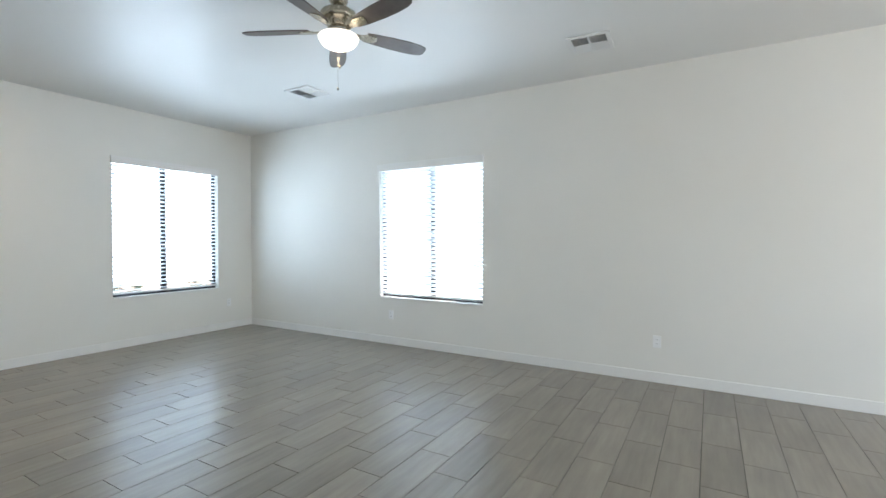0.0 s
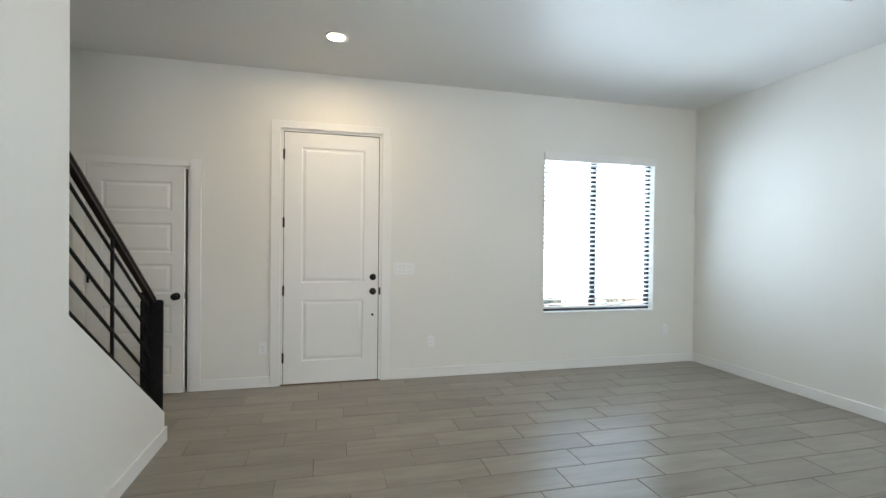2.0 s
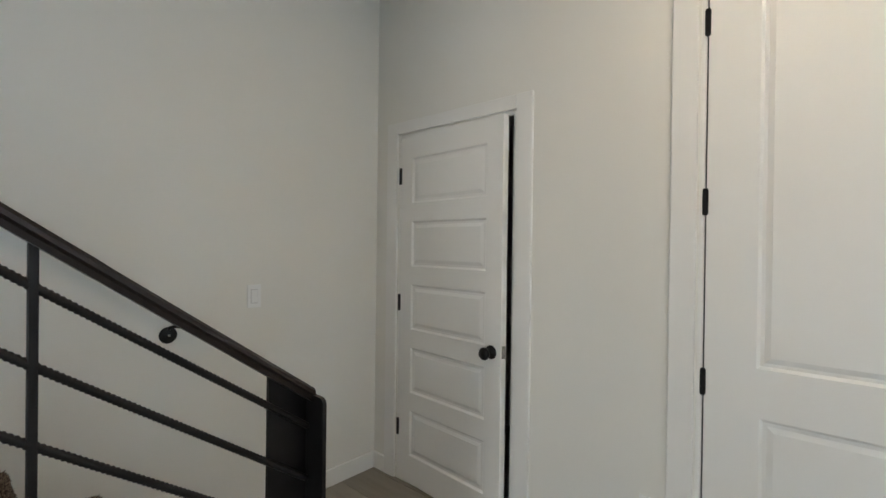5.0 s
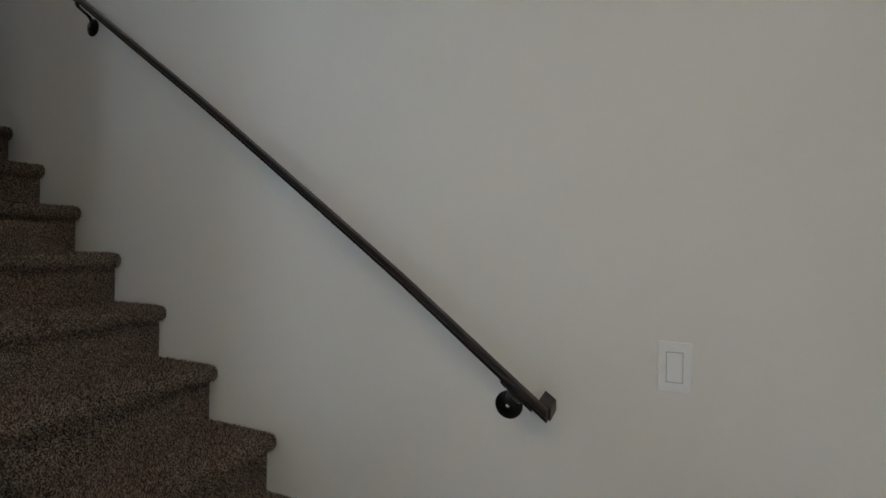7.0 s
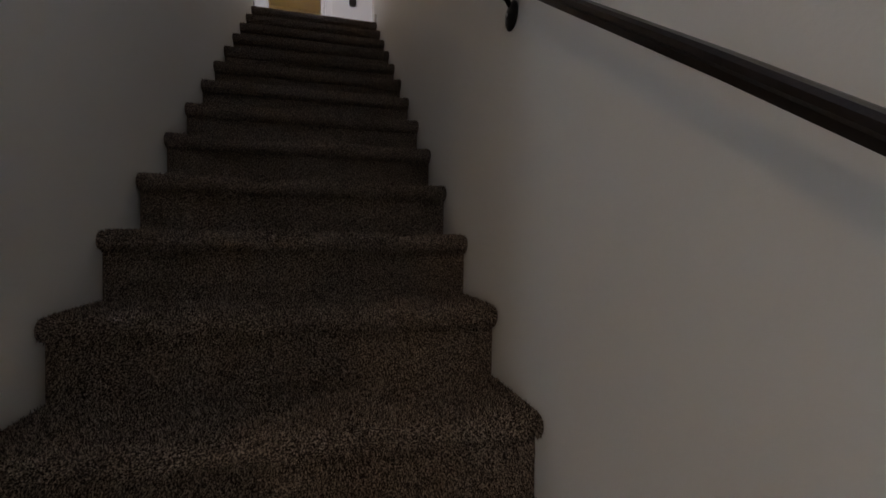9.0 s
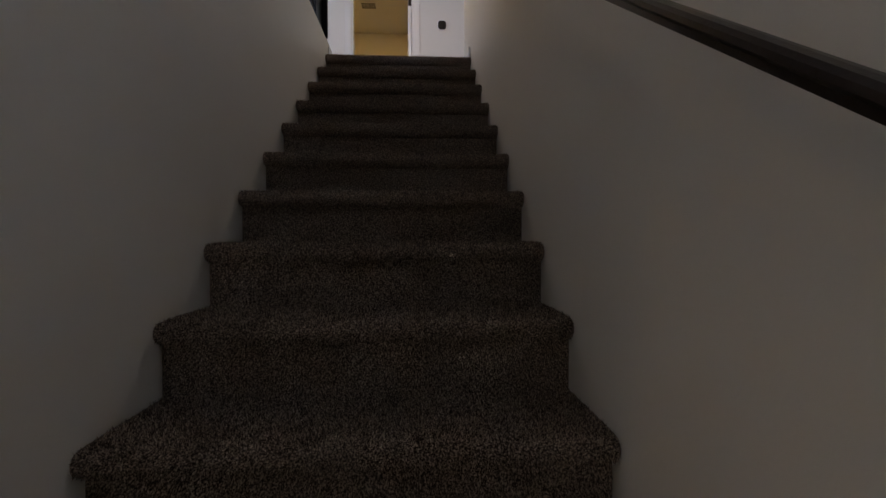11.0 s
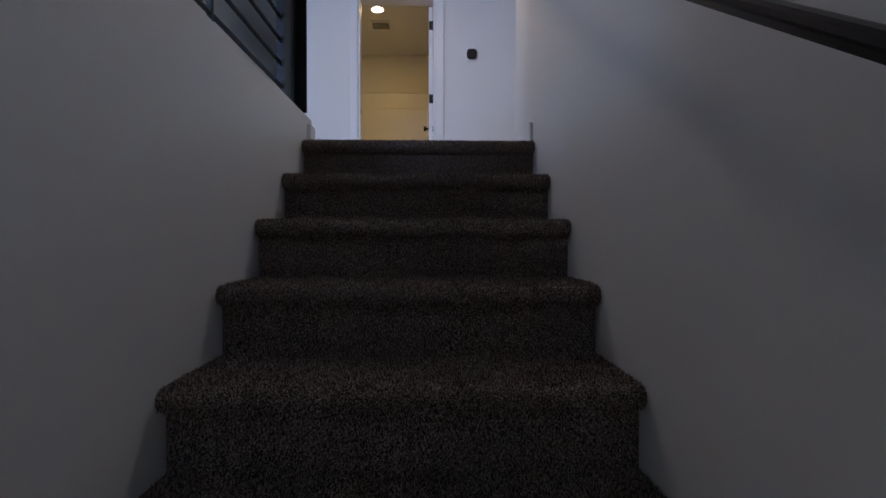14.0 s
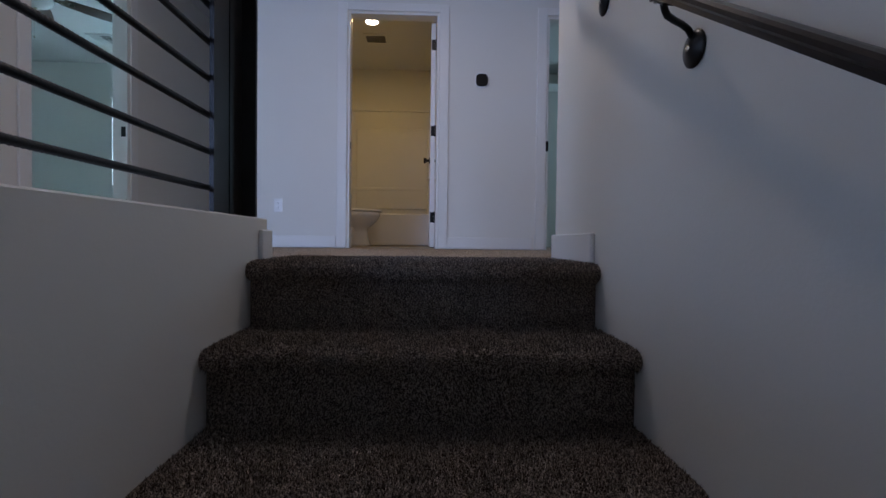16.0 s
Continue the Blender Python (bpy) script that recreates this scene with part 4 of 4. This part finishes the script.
part("tank_lid", boxes((-0.21, 0.21, 0.01, 0.21, 0.722, 0.755), bevel=0.01), CERAM, toilet)
part("pedestal", boxes((-0.085, 0.085, 0.22, 0.56, 0.0, 0.22), (-0.12, 0.12, 0.04, 0.42, 0.25, 0.38), bevel=0.03), CERAM, toilet)

fanv = thing("exhaust_vent", (10.15, 1.15, UC), "white bathroom ceiling exhaust grille", "vent")
part("frame", boxes((-0.13, 0.13, -0.14, 0.14, -0.015, 0.0), bevel=0.005), VENT, fanv)
for i in range(7):
    part("slat", boxes((-0.09 + i * 0.026, -0.078 + i * 0.026, -0.11, 0.11, -0.018, -0.015)), DUCT, fanv)

shelf = thing("closet_shelf", (XE, -1.2, ZT + 2.20), "white wall shelf with metal bracket in the side room", "shelf")
part("board", boxes((-0.32, 0.0, -1.0, 0.94, 0.0, 0.02), bevel=0.002), TRIM, shelf)
part("bracket", boxes((-0.28, 0.0, 0.55, 0.56, -0.03, 0.0), (-0.02, 0.0, 0.55, 0.56, -0.18, -0.03)), STEEL, shelf)

# ---------------------------------------------------------------- outside
solid("ground", boxes((-400, -0.16, -400, 400, -0.25, -0.15), (-0.16, 400, Y2 + 0.16, 400, -0.25, -0.15), (XE + 0.16, 400, -400, Y2 + 0.16, -0.25, -0.15), (-0.16, XE + 0.16, -400, -2.9, -0.25, -0.15)), SAND, "pale sandy desert ground", "ground")
for nm, b in (("garden_wall", (-11.0, -10.8, -14, 20, -0.15, 1.7)), ("garden_wall", (-6, 24, 13.5, 13.7, -0.15, 1.8))):
    tagged(new(nm, mesh_of(nm, boxes(b), STUCCO)), "tan stucco garden wall outside the window", "garden wall")


def shrub(at, size, seed):
    rng = random.Random(seed)
    bush = thing("shrub", at, "low green desert shrub outside the window", "shrub", "shrubs outside")
    st = bmesh.new()
    lv = bmesh.new()
    for i in range(9):
        a = rng.uniform(0, 6.28)
        tip = Vector((math.cos(a) * size * rng.uniform(0.2, 0.6), math.sin(a) * size * rng.uniform(0.2, 0.6), size * rng.uniform(0.6, 1.1)))
        tb = tube([(0, 0, 0), tip * 0.5 + Vector((0, 0, 0.05)), tip], 0.008, 5)
        me = bpy.data.meshes.new("t")
        tb.to_mesh(me)
        tb.free()
        st.from_mesh(me)
        bpy.data.meshes.remove(me)
        for j in range(42):
            c = tip * rng.uniform(0.4, 1.05) + Vector((rng.gauss(0, 0.10), rng.gauss(0, 0.10), rng.gauss(0, 0.08))) * size
            d = Vector((rng.gauss(0, 1), rng.gauss(0, 1), rng.gauss(0, 1))).normalized() * 0.035
            e = d.orthogonal().normalized() * 0.014
            lv.faces.new([lv.verts.new(c + q) for q in (-d, e, d, -e)])
    part("stems", st, WOODF, bush)
    part("leaves", lv, LEAF, bush)


for i, (x, y, s) in enumerate(((-2.3, 4.9, 0.66), (-2.9, 6.0, 0.70), (-2.6, 7.2, 0.62), (-3.4, 3.6, 0.70), (4.0, 9.3, 0.6))):
    shrub((x, y, -0.15), s, i)

# ---------------------------------------------------------------- floor tiles
TW, TL, GAP = 0.2221, 0.6153, 0.0032
tile_meshes = {}


def tile_mesh(lx, ly):
    key = (round(lx, 3), round(ly, 3))
    if key not in tile_meshes:
        bm = bmesh.new()
        b = 0.0018
        lo = [bm.verts.new(p) for p in ((0, 0, -0.006), (lx, 0, -0.006), (lx, ly, -0.006), (0, ly, -0.006))]
        mid = [bm.verts.new(p) for p in ((0, 0, -b * 0.7), (lx, 0, -b * 0.7), (lx, ly, -b * 0.7), (0, ly, -b * 0.7))]
        hi = [bm.verts.new(p) for p in ((b, b, 0), (lx - b, b, 0), (lx - b, ly - b, 0), (b, ly - b, 0))]
        for a, c in ((lo, mid), (mid, hi)):
            for i in range(4):
                bm.faces.new((a[i], a[(i + 1) % 4], c[(i + 1) % 4], c[i]))
        bm.faces.new(hi)
        tile_meshes[key] = mesh_of("floor_tile", bm, TILE)
    return tile_meshes[key]


floor_ob = bpy.data.objects["floor"]
tiles = []
row = 0
x = 0.258 - 2 * 0.2253
while x < XE:
    y = 0.32 - 0.6185 * 2 - 0.2062 * ((row - 2) % 3)
    while y < Y2:
        x0, x1 = max(x, 0.0), min(x + TW, XE)
        lo_y = 0.0 if x < HX0 else WO
        y0, y1 = max(y, lo_y), min(y + TL, Y2)
        if x1 - x0 > 0.01 and y1 - y0 > 0.01:
            tiles.append((x0, y0, x1 - x0, y1 - y0))
        y += TL + GAP
    x += TW + GAP
    row += 1
tiles.sort(key=lambda t: t[0])
for x0, y0, lx, ly in tiles[:300]:
    t = new("floor_tile", tile_mesh(lx, ly))
    t.location = (x0, y0, 0)
    t.parent = floor_ob
rest = bmesh.new()
for x0, y0, lx, ly in tiles[300:]:
    box(rest, x0, x0 + lx, y0, y0 + ly, -0.006, 0.0)
far = part("far_floor_tiles", rest, TILE, floor_ob)
tagged(far, "wood-look porcelain floor tiles", kind="stuff")
